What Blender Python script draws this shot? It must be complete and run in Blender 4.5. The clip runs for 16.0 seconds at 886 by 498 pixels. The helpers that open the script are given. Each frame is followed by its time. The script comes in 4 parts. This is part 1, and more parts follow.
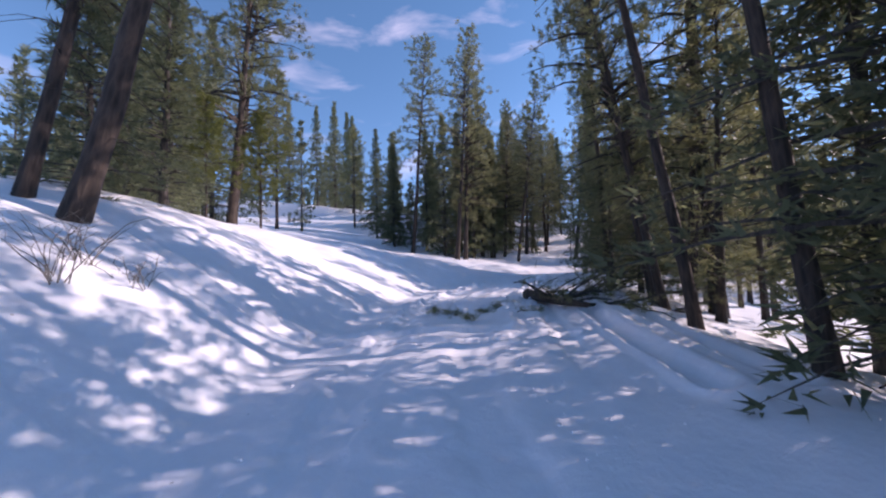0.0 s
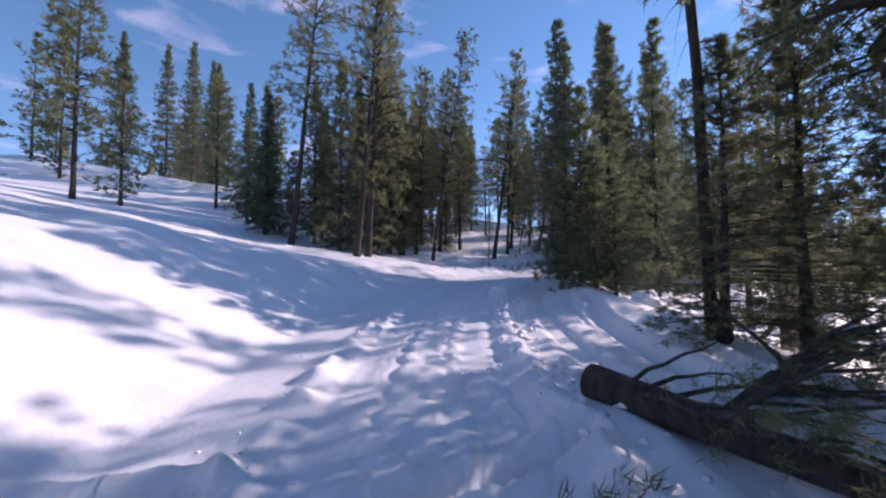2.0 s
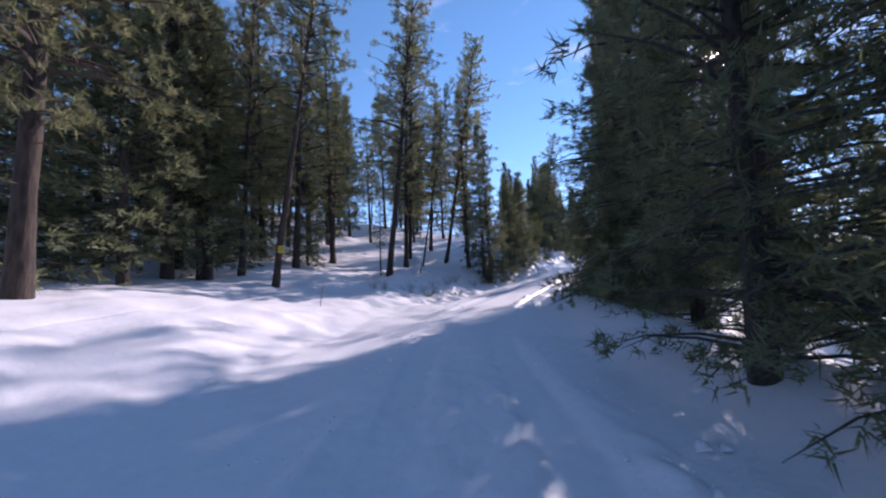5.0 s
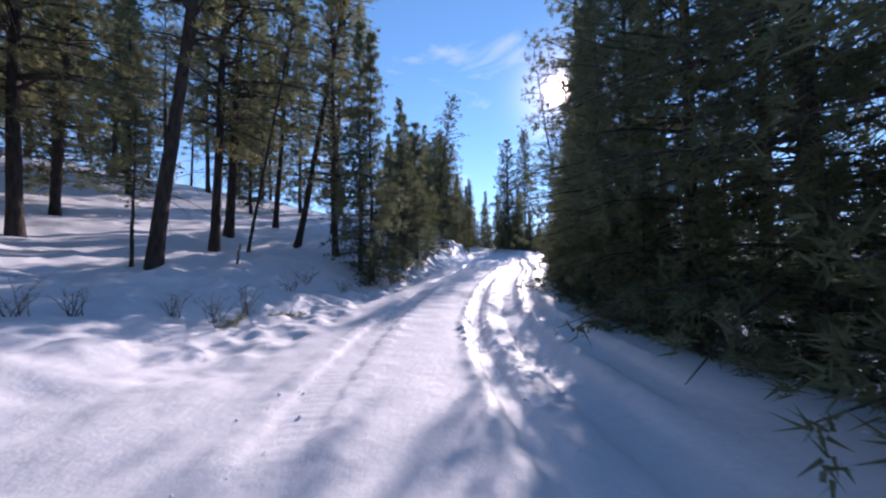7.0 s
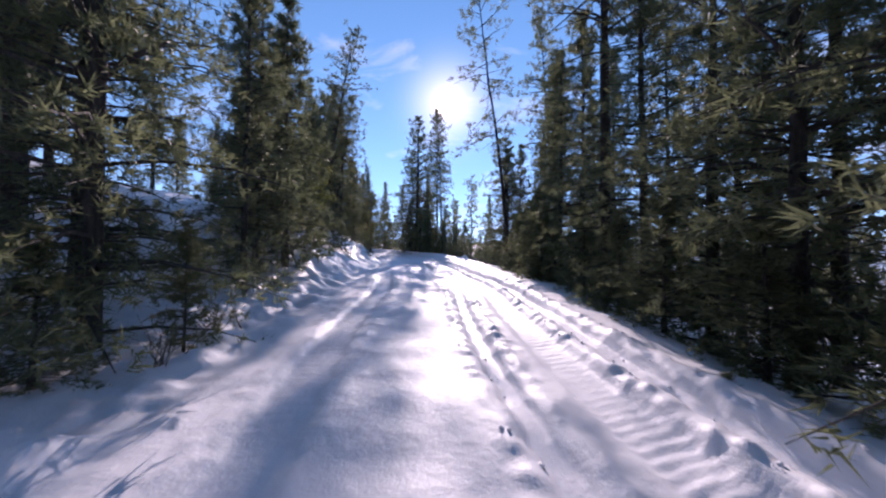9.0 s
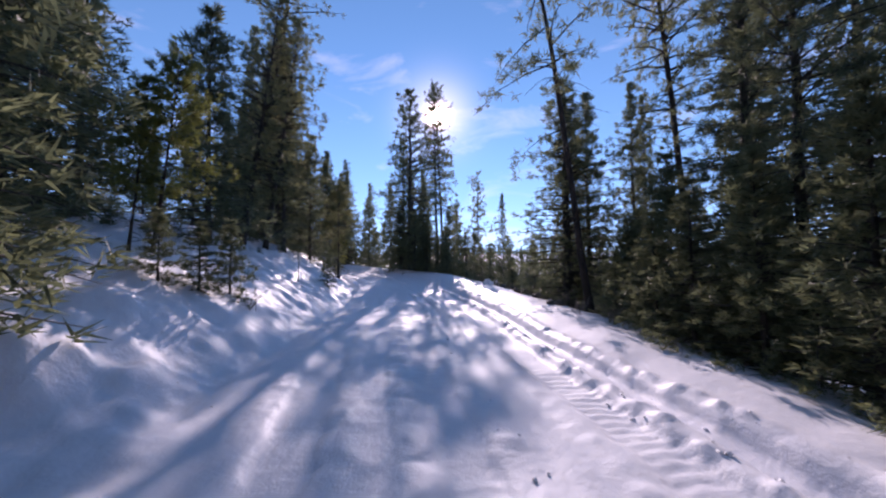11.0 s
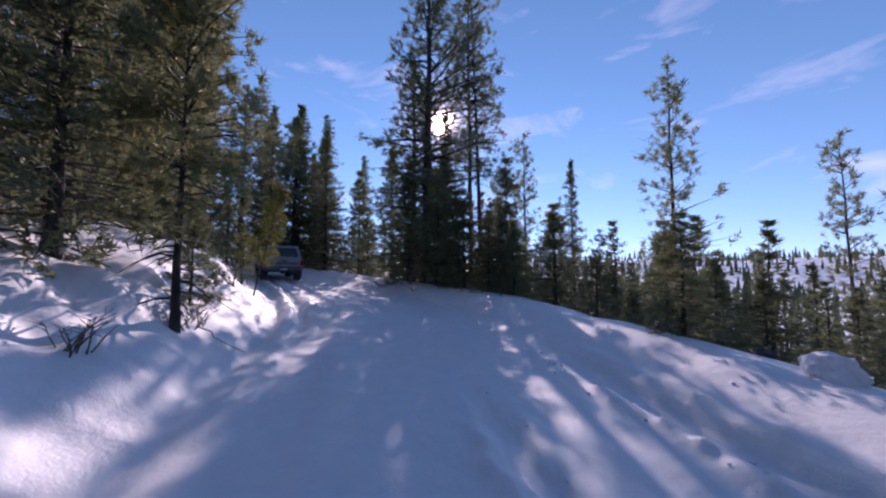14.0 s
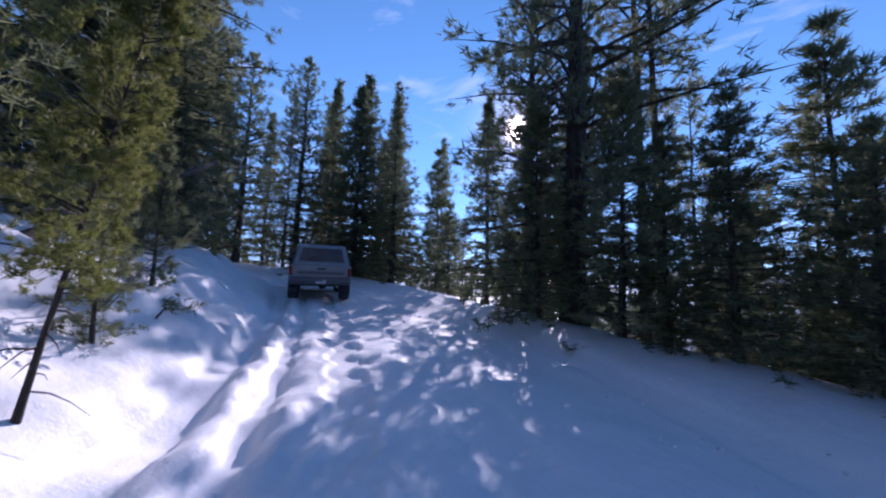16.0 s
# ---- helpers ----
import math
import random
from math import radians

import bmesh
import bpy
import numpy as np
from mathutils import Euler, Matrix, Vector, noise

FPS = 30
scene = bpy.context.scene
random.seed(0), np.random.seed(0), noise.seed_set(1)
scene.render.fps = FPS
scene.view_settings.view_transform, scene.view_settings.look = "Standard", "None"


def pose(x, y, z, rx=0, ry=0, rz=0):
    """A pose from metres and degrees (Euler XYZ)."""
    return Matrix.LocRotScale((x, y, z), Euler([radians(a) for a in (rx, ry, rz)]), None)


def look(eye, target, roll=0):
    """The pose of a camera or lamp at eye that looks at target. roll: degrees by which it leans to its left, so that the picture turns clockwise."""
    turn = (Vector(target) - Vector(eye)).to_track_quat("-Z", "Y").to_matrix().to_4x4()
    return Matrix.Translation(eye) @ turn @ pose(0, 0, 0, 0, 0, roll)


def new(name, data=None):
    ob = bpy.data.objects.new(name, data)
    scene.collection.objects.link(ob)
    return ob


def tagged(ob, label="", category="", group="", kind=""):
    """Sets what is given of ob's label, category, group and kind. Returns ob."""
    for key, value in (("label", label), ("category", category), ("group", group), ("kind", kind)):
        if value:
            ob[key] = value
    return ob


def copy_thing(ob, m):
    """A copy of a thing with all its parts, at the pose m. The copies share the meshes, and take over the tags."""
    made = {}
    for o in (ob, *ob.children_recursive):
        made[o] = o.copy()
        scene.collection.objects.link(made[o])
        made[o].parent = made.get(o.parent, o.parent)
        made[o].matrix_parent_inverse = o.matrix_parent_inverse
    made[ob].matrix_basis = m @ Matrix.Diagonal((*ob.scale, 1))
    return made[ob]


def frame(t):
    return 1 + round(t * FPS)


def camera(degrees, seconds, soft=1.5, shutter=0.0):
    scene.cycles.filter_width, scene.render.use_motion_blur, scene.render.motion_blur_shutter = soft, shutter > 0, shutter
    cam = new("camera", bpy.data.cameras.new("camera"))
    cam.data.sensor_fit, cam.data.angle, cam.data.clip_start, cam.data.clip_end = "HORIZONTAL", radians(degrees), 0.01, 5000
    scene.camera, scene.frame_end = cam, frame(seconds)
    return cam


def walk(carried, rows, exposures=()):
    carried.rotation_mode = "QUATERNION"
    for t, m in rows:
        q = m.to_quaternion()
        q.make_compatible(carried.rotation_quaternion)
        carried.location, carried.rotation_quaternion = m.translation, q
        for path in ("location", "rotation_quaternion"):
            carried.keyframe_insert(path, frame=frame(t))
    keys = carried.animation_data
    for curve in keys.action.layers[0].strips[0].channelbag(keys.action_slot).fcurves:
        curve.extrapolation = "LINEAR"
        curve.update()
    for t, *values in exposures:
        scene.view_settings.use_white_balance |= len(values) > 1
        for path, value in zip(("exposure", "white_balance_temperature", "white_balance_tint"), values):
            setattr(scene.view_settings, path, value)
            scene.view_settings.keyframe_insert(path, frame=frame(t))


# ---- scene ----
# the drive: seconds, x, y, z, pitch, roll, yaw
PATH = [
    (0.0, 0.000, 0.000, 0.000, 3.39, 1.74, 0.17),
    (0.5, -0.271, 1.911, 0.091, 5.25, 0.51, -2.08),
    (1.0, -0.431, 3.866, 0.189, 5.72, -1.31, -6.56),
    (1.5, -0.329, 6.051, 0.332, 3.21, -3.38, -12.17),
    (2.0, -0.004, 8.288, 0.430, 2.32, 0.15, -16.98),
    (2.5, 0.476, 10.578, 0.540, 5.04, -0.48, -20.86),
    (3.0, 1.097, 12.938, 0.605, 3.17, -1.30, -25.89),
    (3.5, 1.901, 15.175, 0.714, 2.81, 1.14, -29.54),
    (3.7, 2.241, 16.075, 0.746, 2.99, 1.54, -31.03),
    (5.8, 7.080, 23.651, 1.055, 3.77, 0.23, -42.53),
    (6.0, 7.763, 24.471, 1.059, 3.51, -1.19, -45.39),
    (6.5, 9.537, 26.535, 1.058, 1.56, -0.31, -53.57),
    (7.0, 11.464, 28.443, 1.115, 1.02, 0.86, -57.77),
    (7.5, 13.424, 30.175, 1.137, 2.20, 0.25, -62.03),
    (8.0, 15.415, 31.646, 1.062, 1.43, -0.04, -65.99),
    (8.5, 17.406, 32.900, 1.099, 2.72, -0.87, -71.76),
    (9.0, 19.591, 33.992, 1.170, 1.36, -0.41, -76.05),
    (9.2, 20.527, 34.424, 1.226, 3.16, -1.07, -77.16),
    (11.3, 29.876, 37.572, 1.940, 2.80, 1.02, -77.62),
    (11.5, 30.692, 37.935, 1.961, 2.07, 0.74, -78.30),
    (12.0, 32.605, 38.662, 1.988, 1.92, 1.17, -79.17),
    (12.5, 34.489, 39.393, 2.075, 3.00, 0.89, -79.24),
    (13.0, 36.385, 40.055, 2.090, 2.81, 0.03, -79.05),
    (13.5, 38.482, 40.707, 2.118, 2.40, 0.67, -78.49),
    (14.0, 40.477, 41.514, 2.100, 4.11, -0.24, -76.91),
    (14.5, 42.351, 42.368, 2.171, 4.01, -1.91, -75.05),
    (15.0, 43.992, 43.167, 2.235, 4.48, -2.87, -72.00),
    (15.5, 45.527, 44.044, 2.320, 4.87, -2.80, -69.43),
    (16.0, 46.899, 44.919, 2.429, 5.44, -2.12, -65.07),
]
cam = camera(103.6, 16.0, soft=2.2, shutter=0.08)
walk(cam, [(t, pose(x, y, z, 90 + a, b, c)) for t, x, y, z, a, b, c in PATH],
     [(0, 1.27, 7500, 55), (2, 1.14, 7400, 55), (3.2, 1.32, 7500, 60), (6, 1.2, 7000, 50), (9, 1.12, 7300, 56), (11.5, 0.94, 7250, 58), (13.5, 0.80, 7500, 61), (14.7, 0.92, 6800, 62), (16, 1.06, 6400, 55)])

# ---- light: a clear winter noon, low sun ahead of the road ----
SUN_YAW, SUN_UP = radians(-76.7), radians(24.0)
SUN_DIR = Vector((-math.sin(SUN_YAW) * math.cos(SUN_UP), math.cos(SUN_YAW) * math.cos(SUN_UP), math.sin(SUN_UP)))
lamp = bpy.data.lights.new("sun", "SUN")
lamp.energy, lamp.angle, lamp.color = 2.15, radians(0.55), (0.87, 1.0, 0.93)
sun = new("sun", lamp)
sun.matrix_world = look((0, 0, 60), Vector((0, 0, 60)) - SUN_DIR)

world = bpy.data.worlds.new("sky")
scene.world = world
world.use_nodes = True
wn, wl = world.node_tree.nodes, world.node_tree.links
wn.clear()


def wnode(kind, **values):
    n = wn.new(kind)
    for k, v in values.items():
        n.inputs[k].default_value = v
    return n


def wmath(op, a, b=None):
    n = wn.new("ShaderNodeMath")
    n.operation = op
    for i, v in enumerate((a, b)):
        if isinstance(v, (int, float)):
            n.inputs[i].default_value = v
        elif v is not None:
            wl.new(v, n.inputs[i])
    return n.outputs[0]


sky = wn.new("ShaderNodeTexSky")
sky.sky_type, sky.sun_disc = "NISHITA", False
sky.sun_elevation, sky.sun_rotation = SUN_UP, -SUN_YAW
sky.altitude, sky.air_density, sky.dust_density, sky.ozone_density = 1200, 0.9, 0.0, 2.8
way = wn.new("ShaderNodeTexCoord").outputs["Generated"]
lift = wn.new("ShaderNodeVectorMath")
lift.inputs[1].default_value = (0, 0, 0.09)
wl.new(way, lift.inputs[0])
wl.new(lift.outputs[0], sky.inputs[0])
# the bright air close round the sun
dot = wn.new("ShaderNodeVectorMath")
dot.operation = "DOT_PRODUCT"
dot.inputs[1].default_value = SUN_DIR
wl.new(way, dot.inputs[0])
near_sun = wmath("MAXIMUM", dot.outputs["Value"], 0.0)
glare = wmath("ADD", wmath("MULTIPLY", wmath("POWER", near_sun, 6500.0), 45.0), wmath("MULTIPLY", wmath("POWER", near_sun, 300.0), 0.35))
# thin streaks of cloud
stretch = wn.new("ShaderNodeMapping")
stretch.inputs["Scale"].default_value = (2.2, 2.2, 7.0)
wl.new(way, stretch.inputs[0])
cloud = wnode("ShaderNodeTexNoise", Scale=2.1, Detail=7.0, Roughness=0.55, Distortion=0.5)
wl.new(stretch.outputs[0], cloud.inputs["Vector"])
wisps = wn.new("ShaderNodeMapRange")
wisps.inputs["From Min"].default_value, wisps.inputs["From Max"].default_value = 0.56, 0.8
wisps.inputs["To Max"].default_value = 0.22
wl.new(cloud.outputs[0], wisps.inputs[0])
mix = wn.new("ShaderNodeMix")
mix.data_type = "RGBA"
wl.new(wisps.outputs[0], mix.inputs[0])
wl.new(sky.outputs[0], mix.inputs[6])
mix.inputs[7].default_value = (7.5, 8.0, 8.8, 1)
air = wnode("ShaderNodeBackground", Strength=0.115)
deep = wnode("ShaderNodeHueSaturation", Hue=0.480, Saturation=1.2)
wl.new(mix.outputs[2], deep.inputs["Color"])
wl.new(deep.outputs[0], air.inputs[0])
ring = wnode("ShaderNodeBackground", Color=(1.0, 0.97, 0.9, 1))
wl.new(glare, ring.inputs[1])
both = wn.new("ShaderNodeAddShader")
wl.new(air.outputs[0], both.inputs[0])
wl.new(ring.outputs[0], both.inputs[1])
wl.new(both.outputs[0], wn.new("ShaderNodeOutputWorld").inputs[0])


# ---- materials ----
def material(name, colour, rough=0.6, metal=0.0):
    """A material, its main shader and a helper that adds and links nodes."""
    m = bpy.data.materials.new(name)
    m.use_nodes = True
    tree = m.node_tree
    shader = tree.nodes["Principled BSDF"]
    shader.inputs["Base Color"].default_value = (*colour, 1)
    shader.inputs["Roughness"].default_value, shader.inputs["Metallic"].default_value = rough, metal

    def add(kind, links=(), **values):
        n = tree.nodes.new(kind)
        for k, v in values.items():
            if k in n.inputs:
                n.inputs[k].default_value = v
            else:
                n.inputs[k.replace("_", " ")].default_value = v
        for out, slot in links:
            tree.links.new(out, n.inputs[slot])
        return n

    def ramp(out, stops):
        n = tree.nodes.new("ShaderNodeValToRGB")
        tree.links.new(out, n.inputs[0])
        e = n.color_ramp.elements
        while len(e) < len(stops):
            e.new(0.5)
        for el, (at, c) in zip(e, stops):
            el.position, el.color = at, (*c, 1)
        return n.outputs[0]

    return m, shader, add, ramp, tree.links


def snow_material():
    m, sh, add, ramp, links = material("snow", (0.88, 0.89, 0.92), 0.55)
    at = add("ShaderNodeNewGeometry").outputs["Position"]
    grain = add("ShaderNodeTexNoise", [(at, "Vector")], Scale=55, Detail=4)
    lumps = add("ShaderNodeTexNoise", [(at, "Vector")], Scale=5, Detail=6, Roughness=0.62)
    soft = add("ShaderNodeTexNoise", [(at, "Vector")], Scale=0.5, Detail=3)
    specks = add("ShaderNodeTexVoronoi", [(at, "Vector")], Scale=3.2, Randomness=1.0)
    dirt = ramp(specks.outputs["Distance"], [(0.0, (0.30, 0.25, 0.20)), (0.035, (0.55, 0.52, 0.48)), (0.06, (1, 1, 1))])
    patch = ramp(soft.outputs[0], [(0.52, (0, 0, 0)), (0.6, (1, 1, 1))])
    tone = ramp(lumps.outputs[0], [(0.3, (0.85, 0.85, 0.895)), (0.7, (0.915, 0.905, 0.93))])
    mixed = add("ShaderNodeMix")
    mixed.data_type, mixed.blend_type = "RGBA", "MULTIPLY"
    links.new(patch, mixed.inputs[0]), links.new(tone, mixed.inputs[6]), links.new(dirt, mixed.inputs[7])
    links.new(mixed.outputs[2], sh.inputs["Base Color"])
    b1 = add("ShaderNodeBump", [(grain.outputs[0], "Height")], Strength=0.2, Distance=0.01)
    b2 = add("ShaderNodeBump", [(lumps.outputs[0], "Height"), (b1.outputs[0], "Normal")], Strength=0.24, Distance=0.08)
    links.new(b2.outputs[0], sh.inputs["Normal"])
    sh.inputs["Specular IOR Level"].default_value = 0.35
    return m


def bark_material(name, dark, light, scale):
    m, sh, add, ramp, links = material(name, dark, 0.9)
    at = add("ShaderNodeTexCoord").outputs["Object"]
    long = add("ShaderNodeMapping", [(at, "Vector")])
    long.inputs["Scale"].default_value = (1, 1, 0.22)
    plates = add("ShaderNodeTexVoronoi", [(long.outputs[0], "Vector")], Scale=scale)
    fine = add("ShaderNodeTexNoise", [(long.outputs[0], "Vector")], Scale=scale * 3, Detail=5)
    big = add("ShaderNodeTexNoise", [(at, "Vector")], Scale=0.8, Detail=3)
    mixv = add("ShaderNodeMath", [(plates.outputs["Distance"], 0), (fine.outputs[0], 1)])
    mixv.operation = "MULTIPLY"
    links.new(ramp(mixv.outputs[0], [(0.02, dark), (0.35, light)]), sh.inputs["Base Color"])
    bump = add("ShaderNodeBump", [(mixv.outputs[0], "Height")], Strength=0.9, Distance=0.03)
    links.new(bump.outputs[0], sh.inputs["Normal"])
    return m


def needle_material(name, dark, mid, light):
    m, sh, add, ramp, links = material(name, mid, 0.55)
    rnd = add("ShaderNodeNewGeometry").outputs["Random Per Island"]
    at = add("ShaderNodeTexCoord").outputs["Object"]
    patch = add("ShaderNodeTexNoise", [(at, "Vector")], Scale=0.9, Detail=3)
    tree = add("ShaderNodeObjectInfo").outputs["Random"]
    s = add("ShaderNodeMath", [(rnd, 0), (patch.outputs[0], 1)])
    s.operation = "ADD"
    s2 = add("ShaderNodeMath", [(s.outputs[0], 0), (tree, 1)])
    s2.operation, s2.inputs[1].default_value = "ADD", 0.2
    s3 = add("ShaderNodeMath", [(s2.outputs[0], 0)])
    s3.operation, s3.inputs[1].default_value = "DIVIDE", 2.6
    links.new(ramp(s3.outputs[0], [(0.12, dark), (0.48, mid), (0.85, light)]), sh.inputs["Base Color"])
    sh.inputs["Specular IOR Level"].default_value = 0.3
    glow = add("ShaderNodeBsdfTranslucent")
    links.new(ramp(s3.outputs[0], [(0.15, [1.45 * c for c in mid]), (0.85, [1.7 * c for c in light])]), glow.inputs[0])
    mixed = add("ShaderNodeMixShader", [(sh.outputs[0], 1), (glow.outputs[0], 2)])
    mixed.inputs[0].default_value = 0.4
    links.new(mixed.outputs[0], m.node_tree.nodes["Material Output"].inputs[0])
    return m


SNOW = snow_material()
PINE_BARK = bark_material("pine_bark", (0.016, 0.012, 0.010), (0.066, 0.046, 0.036), 9)
FIR_BARK = bark_material("fir_bark", (0.018, 0.016, 0.014), (0.075, 0.063, 0.054), 14)
DEAD_WOOD = bark_material("dead_wood", (0.06, 0.05, 0.042), (0.22, 0.19, 0.165), 12)
PINE_NEEDLES = needle_material("pine_needles", (0.056, 0.064, 0.034), (0.122, 0.134, 0.064), (0.215, 0.212, 0.100))
FIR_NEEDLES = needle_material("fir_needles", (0.044, 0.056, 0.036), (0.100, 0.120, 0.066), (0.178, 0.196, 0.100))
YOUNG_NEEDLES = needle_material("young_needles", (0.05, 0.065, 0.018), (0.12, 0.14, 0.036), (0.24, 0.24, 0.07))


def mesh_from(name, verts, faces, material, smooth_faces=False):
    me = bpy.data.meshes.new(name)
    me.from_pydata(np.asarray(verts).tolist(), [], np.asarray(faces).tolist() if isinstance(faces, np.ndarray) else faces)
    me.materials.append(material)
    if smooth_faces:
        me.polygons.foreach_set("use_smooth", [True] * len(me.polygons))
    me.update()
    return me


def mesh_part(name, verts, faces, material, parent=None, label="", smooth_faces=False):
    ob = new(name, mesh_from(name, verts, faces, material, smooth_faces))
    ob.parent = parent
    return tagged(ob, label)


def part(name, bm, material, parent=None, label="", smooth_faces=False):
    """Links a bmesh as one mesh object under a thing or a part."""
    me = bpy.data.meshes.new(name)
    bm.to_mesh(me)
    bm.free()
    me.materials.append(material)
    if smooth_faces:
        me.polygons.foreach_set("use_smooth", [True] * len(me.polygons))
    ob = new(name, me)
    ob.parent = parent
    return tagged(ob, label)


# ---- the snow-covered ground ----
# the road's middle line: x, y, height of the snow
ROAD = [(1.6, -40, -3.6), (0.9, -20, -2.6), (0.25, -6, -1.95), (0, 0, -1.65), (-0.43, 3.87, -1.46), (-0.33, 6.05, -1.32), (0.48, 10.58, -1.11), (1.9, 15.18, -0.94),
        (4.3, 19.9, -0.75), (7.08, 23.65, -0.6), (9.54, 26.54, -0.57), (13.42, 30.18, -0.52), (17.41, 32.9, -0.53), (20.53, 34.42, -0.42),
        (25.0, 36.1, -0.05), (29.88, 37.57, 0.25), (34.49, 39.39, 0.5), (38.48, 40.71, 0.6), (42.35, 42.37, 0.72), (45.53, 44.04, 0.92),
        (48.4, 45.9, 1.15), (51.6, 48.6, 1.4), (54.8, 51.7, 1.65), (57.6, 55.3, 2.0), (58.9, 59.6, 2.4), (58.4, 64, 2.8), (56, 72, 3.4), (50, 86, 4.2), (38, 112, 5.5)]
# along the road: where the left bank starts, its height, its reach and the slope above; the right shoulder's height
SIDE_S = [-40, 0, 8, 16, 24, 34, 44, 52, 58, 66, 74, 82, 140]
LEFT_W = [2.0, 2.0, 2.1, 2.6, 3.5, 3.6, 3.0, 2.6, 1.9, 1.6, 1.5, 1.8, 2.0]
LEFT_A = [2.6, 2.6, 2.7, 1.8, 0.5, 0.15, 0.4, 0.5, 1.3, 1.4, 1.3, 1.2, 1.2]
LEFT_L = [3.4, 3.4, 3.4, 3.4, 2.5, 2.5, 2.2, 2.0, 1.7, 1.6, 1.6, 2.0, 2.0]
LEFT_G = [.14, .14, .14, .16, .19, .19, .21, .23, .21, .20, .20, .18, .18]
RIGHT_W = [3.4, 3.4, 3.9, 4.5, 3.6, 3.3, 3.2, 3.6, 4.0, 4.0, 3.9, 3.0, 3.0]
RIGHT_B = [.1, .1, .15, .25, .45, .4, .25, .2, .2, .35, .4, .3, .3]
# wheel ruts along the road: to its left, depth, half width, where they begin and end, the height of the tyre's tread in them, how broken their edges are
RUTS = [(0.75, 0.05, 0.26, -40, 32, 0.006, 0.5), (-0.85, 0.05, 0.30, -40, 32, 0.006, 0.6), (-2.5, 0.08, 0.22, 4, 24, 0.0, 0.8), (-3.4, 0.07, 0.18, 6, 22, 0.0, 0.6),
        (0.40, 0.05, 0.07, 8, 24, 0.0, 0.5), (-0.02, 0.03, 0.08, 7, 26, 0.0, 0.6), (-0.35, 0.035, 0.06, 8, 25, 0.0, 0.6), (-1.15, 0.03, 0.07, 8, 24, 0.0, 0.7), (1.65, 0.11, 0.2, 69, 88, 0.0, 0.8), (1.05, 0.08, 0.12, 70, 86, 0.0, 1.3), (0.35, 0.07, 0.16, 71, 88, 0.0, 1.0),
        (0.95, 0.05, 0.27, 32, 60, 0.005, 1.0), (-1.3, 0.09, 0.13, 33, 54, 0.0, 1.6), (-2.2, 0.06, 0.27, 32, 68, 0.012, 0.7), (-2.86, 0.14, 0.16, 34, 70, 0.003, 0.9),
        (-0.56, 0.045, 0.25, 49, 63, 0.009, 1.4), (-1.15, 0.09, 0.11, 57, 69, 0.0, 2.2), (0.85, 0.03, 0.3, 60, 97, 0.0, 0.4), (-0.9, 0.03, 0.3, 68, 97, 0.006, 0.4), (-2.9, 0.03, 0.2, 70, 97, 0.0, 0.4)]
# older tracks and ridges across the first bend
GROOVES = [([(-6.4, 6.6), (-5.5, 6.4), (-4.4, 6.1), (-3.6, 6.2), (-2.5, 6.35), (-1.6, 6.2), (-0.9, 6.4), (0.3, 6.3), (1.4, 6.4), (2.4, 6.7)], 0.13, 0.14),
           ([(-7.5, 10.9), (-6.3, 10.8), (-5.2, 10.7), (-4.4, 11.0), (-3.5, 10.65), (-2.4, 10.95), (-1.2, 11.1), (-0.6, 10.75), (0.6, 10.6), (2.1, 10.9)], 0.19, 0.13),
           ([(-2.4, 6.6), (-1.2, 7.1), (0.4, 7.2), (1.8, 7.0)], 0.10, 0.18),
           ([(-2.6, 8.6), (-1.0, 9.4), (0.8, 9.6), (2.2, 9.2)], 0.09, 0.2),
           ([(3.0, 4.0), (3.3, 7.0), (4.2, 11.0), (5.6, 14.6), (7.4, 17.4)], 0.12, 0.18),
           ([(3.9, 4.0), (4.2, 7.0), (5.0, 10.4), (6.4, 13.8)], 0.10, 0.18)]


def spline(rows, step):
    """Points along a smooth line through the rows."""
    p = np.array(rows, float)
    out = []
    for i in range(len(p) - 1):
        a, b, c, d = p[max(i - 1, 0)], p[i], p[i + 1], p[min(i + 2, len(p) - 1)]
        n = max(2, int(np.linalg.norm(c[:2] - b[:2]) / step))
        la, lb, lc = [max(1e-6, np.linalg.norm(v[:2] - u[:2])) for u, v in ((a, b), (b, c), (c, d))]
        m0 = (c - a) / (la * (i > 0) + lb) * lb
        m1 = (d - b) / (lb + lc * (i < len(p) - 2)) * lb
        t = np.linspace(0, 1, n, endpoint=False)[:, None]
        out.append((2 * t**3 - 3 * t**2 + 1) * b + (t**3 - 2 * t**2 + t) * m0 + (3 * t**2 - 2 * t**3) * c + (t**3 - t**2) * m1)
    return np.vstack(out + [p[-1:]])


LINE = spline(ROAD, 0.6)
LINE_T = np.gradient(LINE[:, :2], axis=0)
LINE_T /= np.linalg.norm(LINE_T, axis=1)[:, None]
LINE_S = np.concatenate([[0], np.cumsum(np.linalg.norm(np.diff(LINE[:, :2], axis=0), axis=1))])
LINE_S -= LINE_S[np.argmin(np.hypot(LINE[:, 0], LINE[:, 1]))]
LATTICE = np.random.RandomState(5).rand(256, 256)


